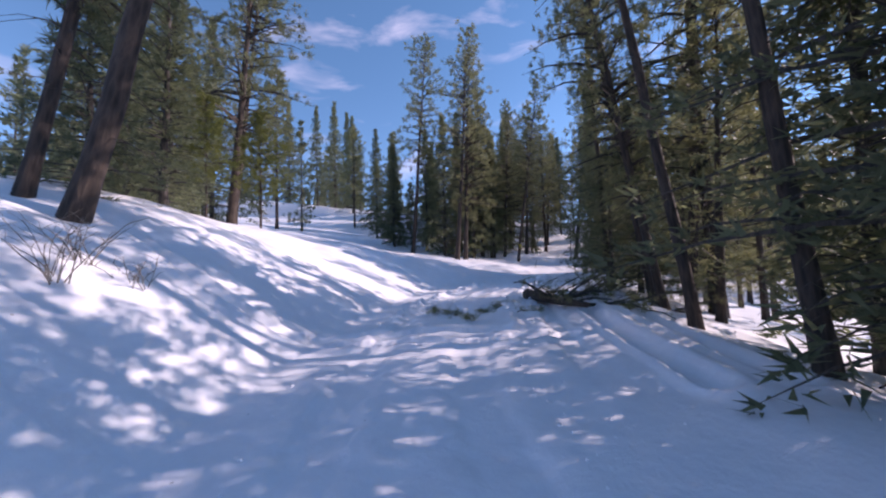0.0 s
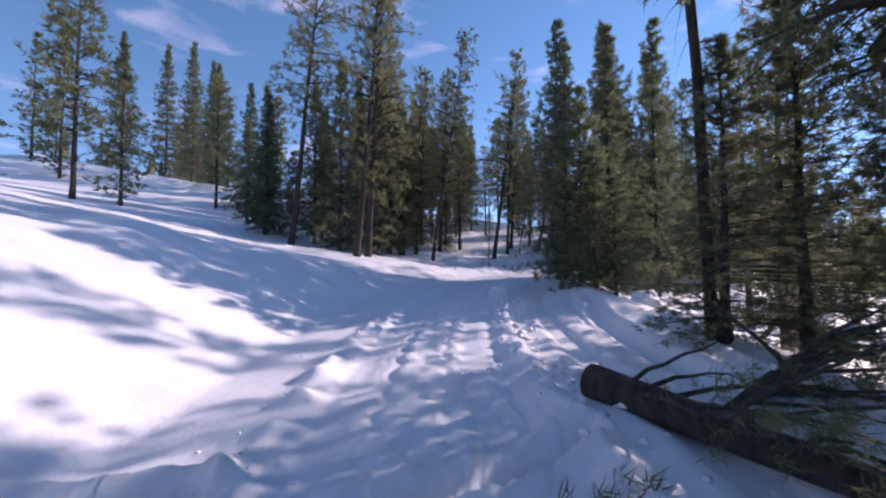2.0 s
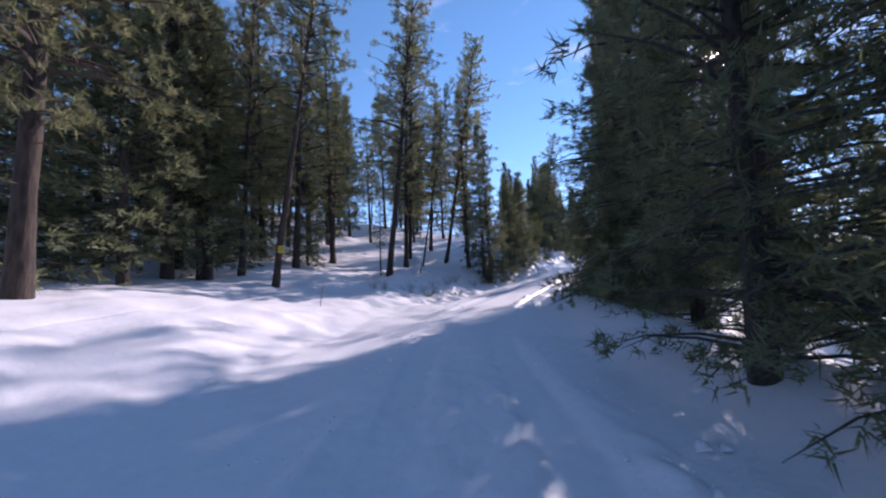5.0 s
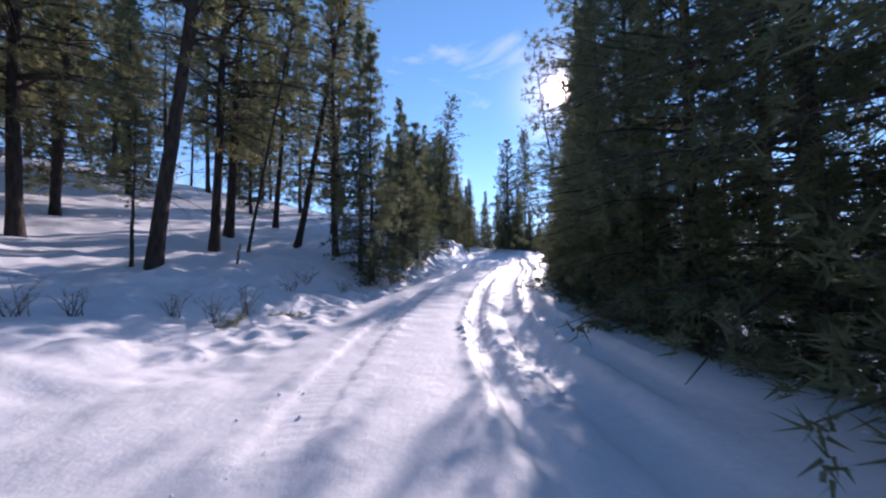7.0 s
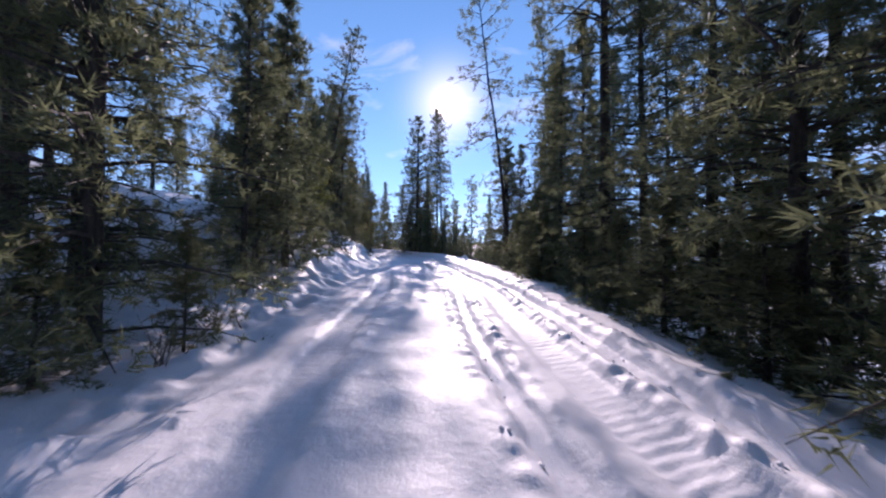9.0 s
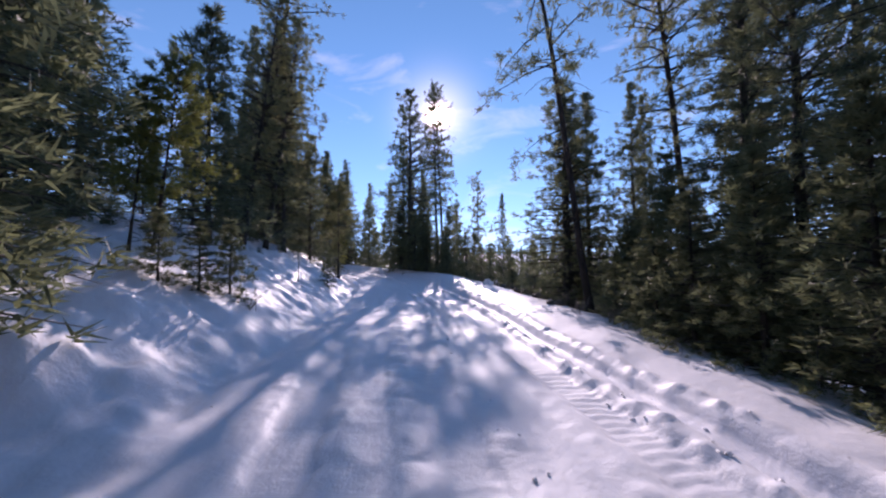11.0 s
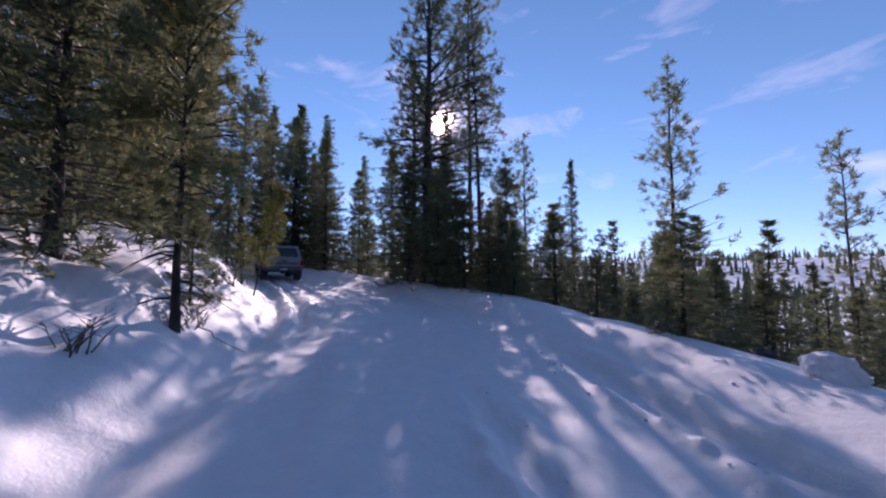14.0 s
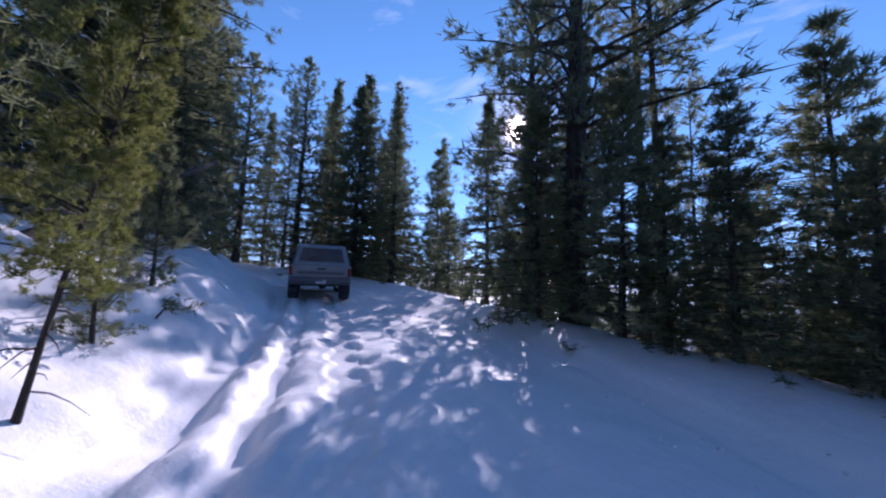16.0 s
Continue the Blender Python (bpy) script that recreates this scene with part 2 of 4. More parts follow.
def waves(x, y, size, shift=0):
    """Smooth noise from -1 to 1 with lumps of that size in metres."""
    u, v = x / size + 37.3 * shift + 900, y / size + 11.7 * shift + 900
    i, j = np.floor(u).astype(int), np.floor(v).astype(int)
    a, b = u - i, v - j
    a, b = a * a * (3 - 2 * a), b * b * (3 - 2 * b)
    g = lambda k, l: LATTICE[k % 256, l % 256]
    return 2 * ((g(i, j) * (1 - a) + g(i + 1, j) * a) * (1 - b) + (g(i, j + 1) * (1 - a) + g(i + 1, j + 1) * a) * b) - 1


def road_frame(x, y):
    """Along the road, to its left, and the height of the road there."""
    x, y = np.atleast_1d(x).astype(float), np.atleast_1d(y).astype(float)
    s, d, z = (np.empty(len(x)) for _ in range(3))
    for k in range(0, len(x), 20000):
        e = slice(k, k + 20000)
        dx, dy = x[e, None] - LINE[None, :, 0], y[e, None] - LINE[None, :, 1]
        dist = np.hypot(dx, dy)
        n = dist.argmin(1)
        near = dist[np.arange(len(n)), n]
        w = np.exp(-(dist - near[:, None]) / (0.12 + 0.16 * near[:, None]))
        w /= w.sum(1)[:, None]
        side = LINE_T[n, 0] * dy[np.arange(len(n)), n] - LINE_T[n, 1] * dx[np.arange(len(n)), n]
        s[e], z[e], d[e] = w @ LINE_S, w @ LINE[:, 2], np.sign(side) * near
    return s, d, z


def smooth(a, b, v):
    t = np.clip((v - a) / (b - a), 0, 1)
    return t * t * (3 - 2 * t)


def height(x, y, fine=True):
    """The height of the snow."""
    x, y = np.atleast_1d(x).astype(float), np.atleast_1d(y).astype(float)
    s, d, z = road_frame(x, y)
    at = lambda table: np.interp(s, SIDE_S, table)
    up = np.maximum(d - at(LEFT_W), 0)
    left = at(LEFT_A) * (1 - np.exp(-(up / at(LEFT_L)) ** 1.4)) + at(LEFT_G) * np.minimum(up, 75) + 0.05 * np.minimum(np.maximum(up - 75, 0), 200)
    dn = np.maximum(-d - at(RIGHT_W), 0)
    berm = at(RIGHT_B) * smooth(-1.4, 0.2, -d - at(RIGHT_W)) * np.exp(-(dn / 2.5) ** 2)
    right = berm - 0.24 * np.minimum(dn, 45) * (1 - np.exp(-dn / 1.5)) - 0.05 * np.minimum(np.maximum(dn - 45, 0), 60)
    right += 0.11 * np.maximum(dn - 220, 0) * smooth(220, 500, dn) * (dn < 4000) * np.where(dn > 520, 300 / np.maximum(dn - 220, 1), 1)
    h = z + left + right
    off = np.where(d > 0, smooth(1.0, 5.0, d), smooth(0, 3.5, -d - at(RIGHT_W) + 0.6))
    far = smooth(60, 300, np.abs(d))
    h += off * 0.22 * waves(x, y, 4.5) + off * 0.09 * waves(x, y, 1.3, 1) + far * 5 * waves(x, y, 90, 2)
    if fine:
        h += 0.022 * waves(x, y, 1.4, 3) * smooth(0.4, 2.0, np.abs(d)) + 0.016 * waves(x, y, 0.5, 4) + 0.05 * off * waves(x, y, 0.6, 8)
        h += (0.13 * waves(x, y, 0.75, 9) + 0.10 * waves(x, y, 0.34, 10) + 0.035 * waves(x, y, 0.17, 16)) * smooth(1.7, 2.6, d) * smooth(34, 42, s) * (1 - smooth(9, 14, d))
        h += (0.075 * waves(x, y, 0.62, 12) + 0.035 * waves(x, y, 0.26, 13)) * smooth(0.2, 1.2, d) * (1 - smooth(2.4, 3.2, d)) * smooth(69, 74, s) * (1 - smooth(86, 90, s))
        ridge = np.exp(-((np.abs(d + 0.1) - 1.42) / 0.16) ** 2) * smooth(5, 9, s) * (1 - smooth(22, 28, s))
        h += ridge * (0.09 + 0.09 * waves(x, y, 0.22, 11))
        wob = 0.10 * waves(s, 0 * s, 7, 5)
        chunk = 0.5 + 0.5 * waves(x, y, 0.16, 7)
        for at_d, depth, half, begin, end, tread, rough in RUTS:
            e = (d - at_d - wob) / half
            run = (0.8 + 0.2 * waves(s, 0 * s, 2.5, int(at_d * 10))) * smooth(begin, begin + 4, s) * (1 - smooth(end - 4, end, s))
            bed = np.exp(-e ** 8)
            h -= depth * run * bed
            bars = np.sin(44 * s + 2.4 * np.abs(e) + 1.2 * waves(x, y, 0.5, 6))
            h += tread * run * bed * (bars + 0.9 * waves(x, y, 0.12, 14)) * (0.6 + 0.6 * waves(s, d, 1.6, 15))
            lip = np.exp(-((np.abs(e) - 1.25 - 0.12 / half) / (0.32 + 0.05 / half)) ** 2)
            h += depth * run * lip * (0.28 + rough * 0.62 * chunk ** 2)
        for line, depth, half in GROOVES:
            p = spline(line, 0.15)
            near = (x > p[:, 0].min() - 1) & (x < p[:, 0].max() + 1) & (y > p[:, 1].min() - 1) & (y < p[:, 1].max() + 1)
            e = np.hypot(x[near, None] - p[None, :, 0], y[near, None] - p[None, :, 1]).min(1) / half
            h[near] -= depth * np.exp(-e ** 3) - depth * 0.5 * np.exp(-((e - 1.6) / 0.5) ** 2)
    return h


def ground_axis(lo, hi, step, reach):
    """Even steps between lo and hi, growing steps beyond."""
    inner = list(np.arange(lo, hi, step))
    a, b, g = [], [], step
    while sum(a, 0.0) < reach:
        g = min(g * 1.12, 60)
        a.append(g)
    out = np.cumsum(a)
    return np.array(list(lo - out[::-1]) + inner + list(inner[-1] + out))


gx, gy = ground_axis(-9, 62, 0.2, 2600), ground_axis(0, 58, 0.2, 2600)
XX, YY = np.meshgrid(gx, gy, indexing="ij")
XX, YY = XX.ravel(), YY.ravel()
ZZ = height(XX, YY)
gs, gd, _z = road_frame(XX, YY)
inside = np.minimum(np.minimum(gd + 5.0, 6.8 - gd), np.minimum(gs + 2.8, 96.8 - gs))
ZZ -= 0.3 * smooth(0, 0.5, inside)
ni, nj = len(gx), len(gy)
idx = np.arange(ni * nj).reshape(ni, nj)
quads = np.stack([idx[:-1, :-1], idx[1:, :-1], idx[1:, 1:], idx[:-1, 1:]], -1).reshape(-1, 4)
# the road's own finer weave, let into the sheet
rs, rd = np.concatenate([np.arange(-3, 30, 0.08), np.arange(30, 70, 0.04), np.arange(70, 97, 0.08)]), np.concatenate([np.arange(-5.2, -3.4, 0.07), np.arange(-3.4, 1.9, 0.04), np.arange(1.9, 7.01, 0.07)])
RS, RD = np.meshgrid(rs, rd, indexing="ij")
RS, RD = RS.ravel(), RD.ravel()
at_s = lambda col: np.interp(RS, LINE_S, col)
RX, RY = at_s(LINE[:, 0]) - at_s(LINE_T[:, 1]) * RD, at_s(LINE[:, 1]) + at_s(LINE_T[:, 0]) * RD
RZ = height(RX, RY) - 0.06 * smooth(0.25, 0, np.minimum(RD + 5.2, 7.0 - RD)) * 1.0
ri = np.arange(len(rs) * len(rd)).reshape(len(rs), len(rd))
strip = np.stack([ri[:-1, :-1], ri[1:, :-1], ri[1:, 1:], ri[:-1, 1:]], -1).reshape(-1, 4)[:, ::-1] + len(ZZ)
ground = mesh_part("ground", np.vstack([np.stack([XX, YY, ZZ], 1), np.stack([RX, RY, RZ], 1)]), np.vstack([quads, strip]), SNOW, smooth_faces=True)
tagged(ground, "sunlit white snow over a forest slope with a rutted track", "snow", kind="structure")


# ---- trees ----
def tube(path, radii, sides, cap=True):
    """A tapered tube along a path: vertices and faces."""
    path, radii = np.asarray(path, float), np.asarray(radii, float)
    t = np.gradient(path, axis=0)
    t /= np.linalg.norm(t, axis=1)[:, None]
    ref = np.where(np.abs(t[:, 2:3]) > 0.9, [[1.0, 0, 0]], [[0, 0, 1.0]])
    u = np.cross(t, ref)
    u /= np.linalg.norm(u, axis=1)[:, None]
    v = np.cross(t, u)
    ang = np.linspace(0, 2 * np.pi, sides, endpoint=False)
    ring = path[:, None] + radii[:, None, None] * (np.cos(ang)[None, :, None] * u[:, None] + np.sin(ang)[None, :, None] * v[:, None])
    n = len(path)
    k = np.arange(n * sides).reshape(n, sides)
    f = np.stack([k[:-1], np.roll(k, -1, 1)[:-1], np.roll(k, -1, 1)[1:], k[1:]], -1).reshape(-1, 4).tolist()
    if cap:
        f.append(k[-1].tolist())
    return ring.reshape(-1, 3), f


def joined(pieces):
    """Several (vertices, faces) as one."""
    vs, fs, base = [], [], 0
    for v, f in pieces:
        vs.append(v)
        fs += [[i + base for i in face] for face in f]
        base += len(v)
    return np.vstack(vs), fs


def unit(a):
    return a / np.maximum(np.linalg.norm(a, axis=-1, keepdims=True), 1e-9)


def sprigs(at, axis, count, length, width, spread, rng):
    """Needle blades: thin triangles that fan out round an axis at each place."""
    n = len(at)
    at, axis = np.repeat(at, count, 0), np.repeat(axis, count, 0)
    d = unit(axis + spread * rng.normal(size=(n * count, 3)))
    side = unit(np.cross(d, rng.normal(size=(n * count, 3))))
    ln = length * rng.uniform(0.6, 1.25, (n * count, 1))
    root = at + rng.normal(size=(n * count, 3)) * length * 0.18
    v = np.stack([root - side * width / 2, root + side * width / 2, root + d * ln], 1).reshape(-1, 3)
    return v, np.arange(len(v)).reshape(-1, 3)


def bough(base, out, length, rise, droop, rng, n=4):
    """The line of a branch that leaves the trunk and bends."""
    t = np.linspace(0, 1, n)[:, None]
    side = np.array([-out[1], out[0], 0])
    return base + out * length * t + np.array([0, 0, 1.0]) * length * (rise * t - droop * t**2) + side * length * 0.08 * rng.normal() * t**2 + rng.normal(size=(n, 3)) * length * 0.012


def conifer(name, label, category, tall, girth, bare, crown, rise, droop, whorl, per, tufts, blades, blade, width, spread, fluffy, bark, needles, seed, shape=0.8, dead=0, twist=0.02, keep=1.0, skirt=0.45, clump=0.55):
    """One conifer with its foot at the origin: trunk, limbs and a crown of needle sprays."""
    rng = np.random.RandomState(seed)
    tree = new(name)
    n = 16
    hs = np.linspace(-0.5, tall, n)
    bend = np.cumsum(rng.normal(size=(n, 2)) * twist * tall / n, 0)
    bend -= bend[1]
    line = np.column_stack([bend, hs])
    rad = girth * np.maximum(1 - np.maximum(hs, 0) / tall, 0.02) ** 0.85 + girth * 0.35 * np.exp(-np.maximum(hs, 0) / 0.35)
    v, f = tube(line, rad, 10)
    v[:, :2] += rng.normal(size=(len(v), 2)) * girth * 0.035
    mesh_part("trunk", v, f, bark, tree, smooth_faces=True)
    spot = lambda h: np.array([np.interp(h, hs, line[:, 0]), np.interp(h, hs, line[:, 1]), h])
    limbs, at, axis = [], [], []
    lean_to, ragged = rng.uniform(0, 6.28, 3), rng.uniform(0.1, 0.3, 3)
    h = bare * tall
    while h < tall * 0.985:
        k = (h / tall - bare) / (1 - bare)
        reach = crown * (1 - k) ** shape * min(1, skirt + k * 4.5) + 0.12
        turn = rng.uniform(0, 6.28)
        for b in range(per):
            if rng.rand() > keep:
                continue
            a = turn + 6.28 * b / per + rng.normal() * 0.35
            lump = 1 + sum(r * math.sin((j + 1) * a + w + h * 0.5 * (j + 1)) for j, (w, r) in enumerate(zip(lean_to, ragged)))
            ln = reach * rng.uniform(0.5, 1.2) * lump
            ln = min(ln, 1.15 * crown)
            up = rise + 0.55 * k**2
            p = bough(spot(min(h + rng.normal() * whorl * 0.8, tall * 0.98)), np.array([math.cos(a), math.sin(a), 0]), ln, up, droop * (1 - k), rng)
            limbs.append(tube(p, np.linspace(0.012 + 0.016 * ln * girth / 0.2, 0.004, len(p)), 3, False))
            m = max(2, int(tufts * (0.35 + ln / crown)))
            t = rng.uniform(0.12 if fluffy < 0.5 else 0.38, 1.0, m) ** 0.8
            heart = rng.uniform(0.3, 1.0, max(2, m // 3))
            t = np.clip(np.where(rng.rand(m) < clump, rng.choice(heart, m) + rng.normal(size=m) * 0.05, t), 0.05, 1)
            q = np.column_stack([np.interp(t, np.linspace(0, 1, len(p)), p[:, c]) for c in range(3)])
            out = unit(p[-1] - p[0])
            cross = np.array([-out[1], out[0], 0])
            lat = rng.uniform(-1, 1, m) * ln * 0.34 * (1.15 - t)
            q += cross * lat[:, None]
            q[:, 2] += rng.normal(size=m) * (0.04 + 0.12 * fluffy) * min(1.5, ln) - np.abs(lat) * 0.25 * (1 - fluffy)
            at.append(q)
            axis.append(unit(out + cross * np.sign(lat)[:, None] * 0.7 + np.array([0, 0, 0.1 + 0.5 * fluffy])))
        h += whorl * rng.uniform(0.7, 1.3) * (1.0 - 0.35 * k)
    for _ in range(dead):
        hh, a = rng.uniform(0.08, bare + 0.12) * tall, rng.uniform(0, 6.28)
        p = bough(spot(hh), np.array([math.cos(a), math.sin(a), 0]), crown * rng.uniform(0.2, 0.65), 0.1, 0.5, rng)
        limbs.append(tube(p, np.linspace(0.018, 0.003, len(p)), 3, False))
    lv, lf = joined(limbs)
    at.append(np.array([spot(tall * 0.99), spot(tall * 0.97)]))
    axis.append(np.array([[0, 0, 1.0], [0, 0, 1.0]]))
    v, f = sprigs(np.vstack(at), np.vstack(axis), blades, blade, width, spread, rng)
    crown_part = mesh_part("crown", np.vstack([lv, v]), lf + (f + len(lv)).tolist(), bark, tree)
    crown_part.data.materials.append(needles)
    crown_part.data.polygons.foreach_set("material_index", [0] * len(lf) + [1] * len(f))
    return tagged(tree, label, category, "trees of the roadside forest")


PINE = dict(name="pine_tree", category="pine tree", girth=0.215, bark=PINE_BARK, needles=PINE_NEEDLES)
FIR = dict(name="fir_tree", category="fir tree", girth=0.17, bark=FIR_BARK, needles=FIR_NEEDLES)
TALL_PINE = "tall pine with brown bark and a dark green crown in snow"
DENSE_FIR = "dense dark green fir with boughs down to the snow"
KINDS = {
    "pine1": lambda: conifer(label=TALL_PINE, tall=22, bare=0.32, keep=0.84, crown=3.6, rise=0.3, droop=0.28, whorl=0.5, per=5, tufts=7, blades=15, blade=0.27, width=0.042, spread=1.0, fluffy=0.8, seed=1, shape=0.6, dead=26, **PINE),
    "pine2": lambda: conifer(label=TALL_PINE, tall=23, bare=0.4, keep=0.8, crown=3.2, rise=0.25, droop=0.35, whorl=0.5, per=5, tufts=7, blades=15, blade=0.27, width=0.042, spread=1.0, fluffy=0.7, seed=2, shape=0.55, dead=30, **PINE),
    "pine3": lambda: conifer(label=TALL_PINE, tall=20, bare=0.2, keep=0.86, crown=3.8, rise=0.28, droop=0.35, whorl=0.48, per=5, tufts=7, blades=15, blade=0.27, width=0.042, spread=0.95, fluffy=0.7, seed=3, shape=0.75, dead=18, **PINE),
    "fir1": lambda: conifer(label=DENSE_FIR, tall=16, bare=0.03, crown=3.4, rise=0.12, droop=0.35, whorl=0.36, per=6, tufts=9, blades=6, blade=0.3, width=0.075, spread=0.6, fluffy=0.25, seed=4, shape=1.2, skirt=0.8, **FIR),
    "fir2": lambda: conifer(label=DENSE_FIR, tall=17, bare=0.06, crown=3.2, rise=0.15, droop=0.3, whorl=0.38, per=6, tufts=9, blades=6, blade=0.3, width=0.075, spread=0.6, fluffy=0.35, seed=5, shape=1.15, dead=12, **FIR),
    "fir3": lambda: conifer(label=DENSE_FIR, tall=14, bare=0.02, crown=2.7, rise=0.1, droop=0.3, whorl=0.33, per=6, tufts=9, blades=6, blade=0.25, width=0.05, spread=0.6, fluffy=0.3, seed=6, shape=1.2, skirt=0.85, **FIR),
    "wall": lambda: conifer(label="dark crowded fir with dead twigs on its lower trunk", tall=16, bare=0.09, crown=2.9, rise=0.1, droop=0.3, whorl=0.38, per=6, tufts=8, blades=6, blade=0.25, width=0.05, spread=0.6, fluffy=0.35, seed=17, shape=1.05, dead=46, skirt=0.8, **{**FIR, "girth": 0.12}),
    "fir4": lambda: conifer(label="small bushy fir with boughs down to the snow", tall=7, bare=0.02, crown=1.75, rise=0.15, droop=0.3, whorl=0.25, per=6, tufts=8, blades=9, blade=0.2, width=0.036, spread=0.6, fluffy=0.3, seed=16, shape=0.95, skirt=0.85, **{**FIR, "girth": 0.085}),
    "sparse": lambda: conifer(label="thin open pine with tufted needles on upturned boughs", tall=13, bare=0.12, crown=1.9, rise=0.35, droop=0.15, whorl=0.5, per=4, tufts=5, blades=13, blade=0.26, width=0.042, spread=1.1, fluffy=0.9, seed=7, shape=0.6, dead=6, clump=0.8, **{**PINE, "girth": 0.12}),
    "young": lambda: conifer(label="small young fir standing in the snow bank", tall=4, bare=0.05, crown=0.9, rise=0.2, droop=0.25, whorl=0.2, per=5, tufts=9, blades=12, blade=0.13, width=0.022, spread=0.5, fluffy=0.35, seed=8, shape=0.85, **{**FIR, "name": "young_fir", "girth": 0.045}),
    "youngpine": lambda: conifer(label="young yellow-green pine with a bare lower trunk in the bank", tall=6.5, bare=0.32, crown=1.5, rise=0.35, droop=0.3, whorl=0.26, per=5, tufts=16, blades=22, blade=0.12, width=0.018, spread=0.8, fluffy=0.8, seed=9, shape=0.7, dead=16, clump=0.8, **{**PINE, "name": "young_pine", "girth": 0.052, "needles": YOUNG_NEEDLES}),
    "farfir": lambda: conifer(label="distant dark conifer on the wooded slope", tall=17, bare=0.05, crown=3.0, rise=0.15, droop=0.3, whorl=0.75, per=5, tufts=4, blades=5, blade=0.5, width=0.17, spread=0.5, fluffy=0.3, seed=10, shape=1.1, **FIR),
    "farpine": lambda: conifer(label="distant pine with a bare trunk on the slope", tall=22, bare=0.25, crown=3.4, rise=0.3, droop=0.3, whorl=0.75, per=5, tufts=6, blades=6, blade=0.6, width=0.15, spread=0.7, fluffy=0.7, seed=11, shape=0.6, dead=10, **PINE),
    "leanpine": lambda: conifer(label="leaning old pine with crooked dead limbs in snow", tall=19, bare=0.3, keep=0.62, crown=2.5, rise=0.12, droop=0.5, whorl=0.55, per=4, tufts=8, blades=12, blade=0.26, width=0.035, spread=1.0, fluffy=0.8, seed=52, shape=0.5, dead=44, twist=0.03, **{**PINE, "girth": 0.115}),
    "bankpine": lambda: conifer(label="slender dark pine with bare lower twigs by the road", tall=4.6, bare=0.36, crown=1.15, rise=0.3, droop=0.3, whorl=0.2, per=5, tufts=12, blades=16, blade=0.13, width=0.02, spread=0.8, fluffy=0.7, seed=61, shape=0.7, dead=22, clump=0.8, **{**PINE, "girth": 0.05}),
    "nearfir": lambda: conifer(label=DENSE_FIR, tall=12, bare=0.05, crown=2.4, rise=0.15, droop=0.32, whorl=0.34, per=6, tufts=11, blades=14, blade=0.17, width=0.024, spread=0.75, fluffy=0.35, seed=41, shape=1.05, dead=20, skirt=0.8, clump=0.6, **{**FIR, "girth": 0.12}),
    "bigfir": lambda: conifer(label="broad old fir with heavy clumped boughs over the road", tall=14, bare=0.07, crown=2.9, rise=0.2, droop=0.32, whorl=0.33, per=5, tufts=10, blades=13, blade=0.2, width=0.032, spread=0.7, fluffy=0.45, seed=31, shape=0.72, skirt=0.6, dead=14, keep=0.9, clump=0.8, **{**FIR, "girth": 0.22}),
}
TALL = dict(pine1=22, pine2=23, pine3=20, fir1=16, fir2=17, fir3=14, wall=16, fir4=7, sparse=13, young=4, youngpine=6.5, farfir=17, farpine=22, bigfir=14, nearfir=12, leanpine=19, bankpine=4.6)
first = {}
spin = np.random.RandomState(77)


def plant(kind, x, y, tall, lean=0, toward=0, wide=1.0):
    """A tree of a kind with its foot on the snow; lean in degrees towards a compass yaw."""
    if kind in ("fir1", "fir2", "fir3") and tall < 8.6:
        kind = "fir4"
    s, d, _z = road_frame(x, y)
    if kind in ("fir1", "fir2", "fir3", "wall") and abs(d[0]) < 9 and 24 < s[0] < 80:
        kind = "nearfir"
    k = tall / TALL[kind]
    w = k ** 0.7 * wide * (1 if kind not in ("young", "youngpine") else k ** 0.3)
    z = height(x, y, False)[0] - 0.05
    m = Matrix.Translation((x, y, z)) @ Matrix.Rotation(radians(toward), 4, "Z") @ Matrix.Rotation(radians(-lean), 4, "X") @ Matrix.Rotation(spin.uniform(0, 6.28), 4, "Z")
    size = Vector((w, w, k))
    if kind not in first:
        first[kind] = KINDS[kind]()
        first[kind].matrix_basis = m @ Matrix.Diagonal((*size, 1))
        return first[kind]
    s0 = first[kind].scale
    return copy_thing(first[kind], m @ Matrix.Diagonal((size.x / s0.x, size.y / s0.y, size.z / s0.z, 1)))


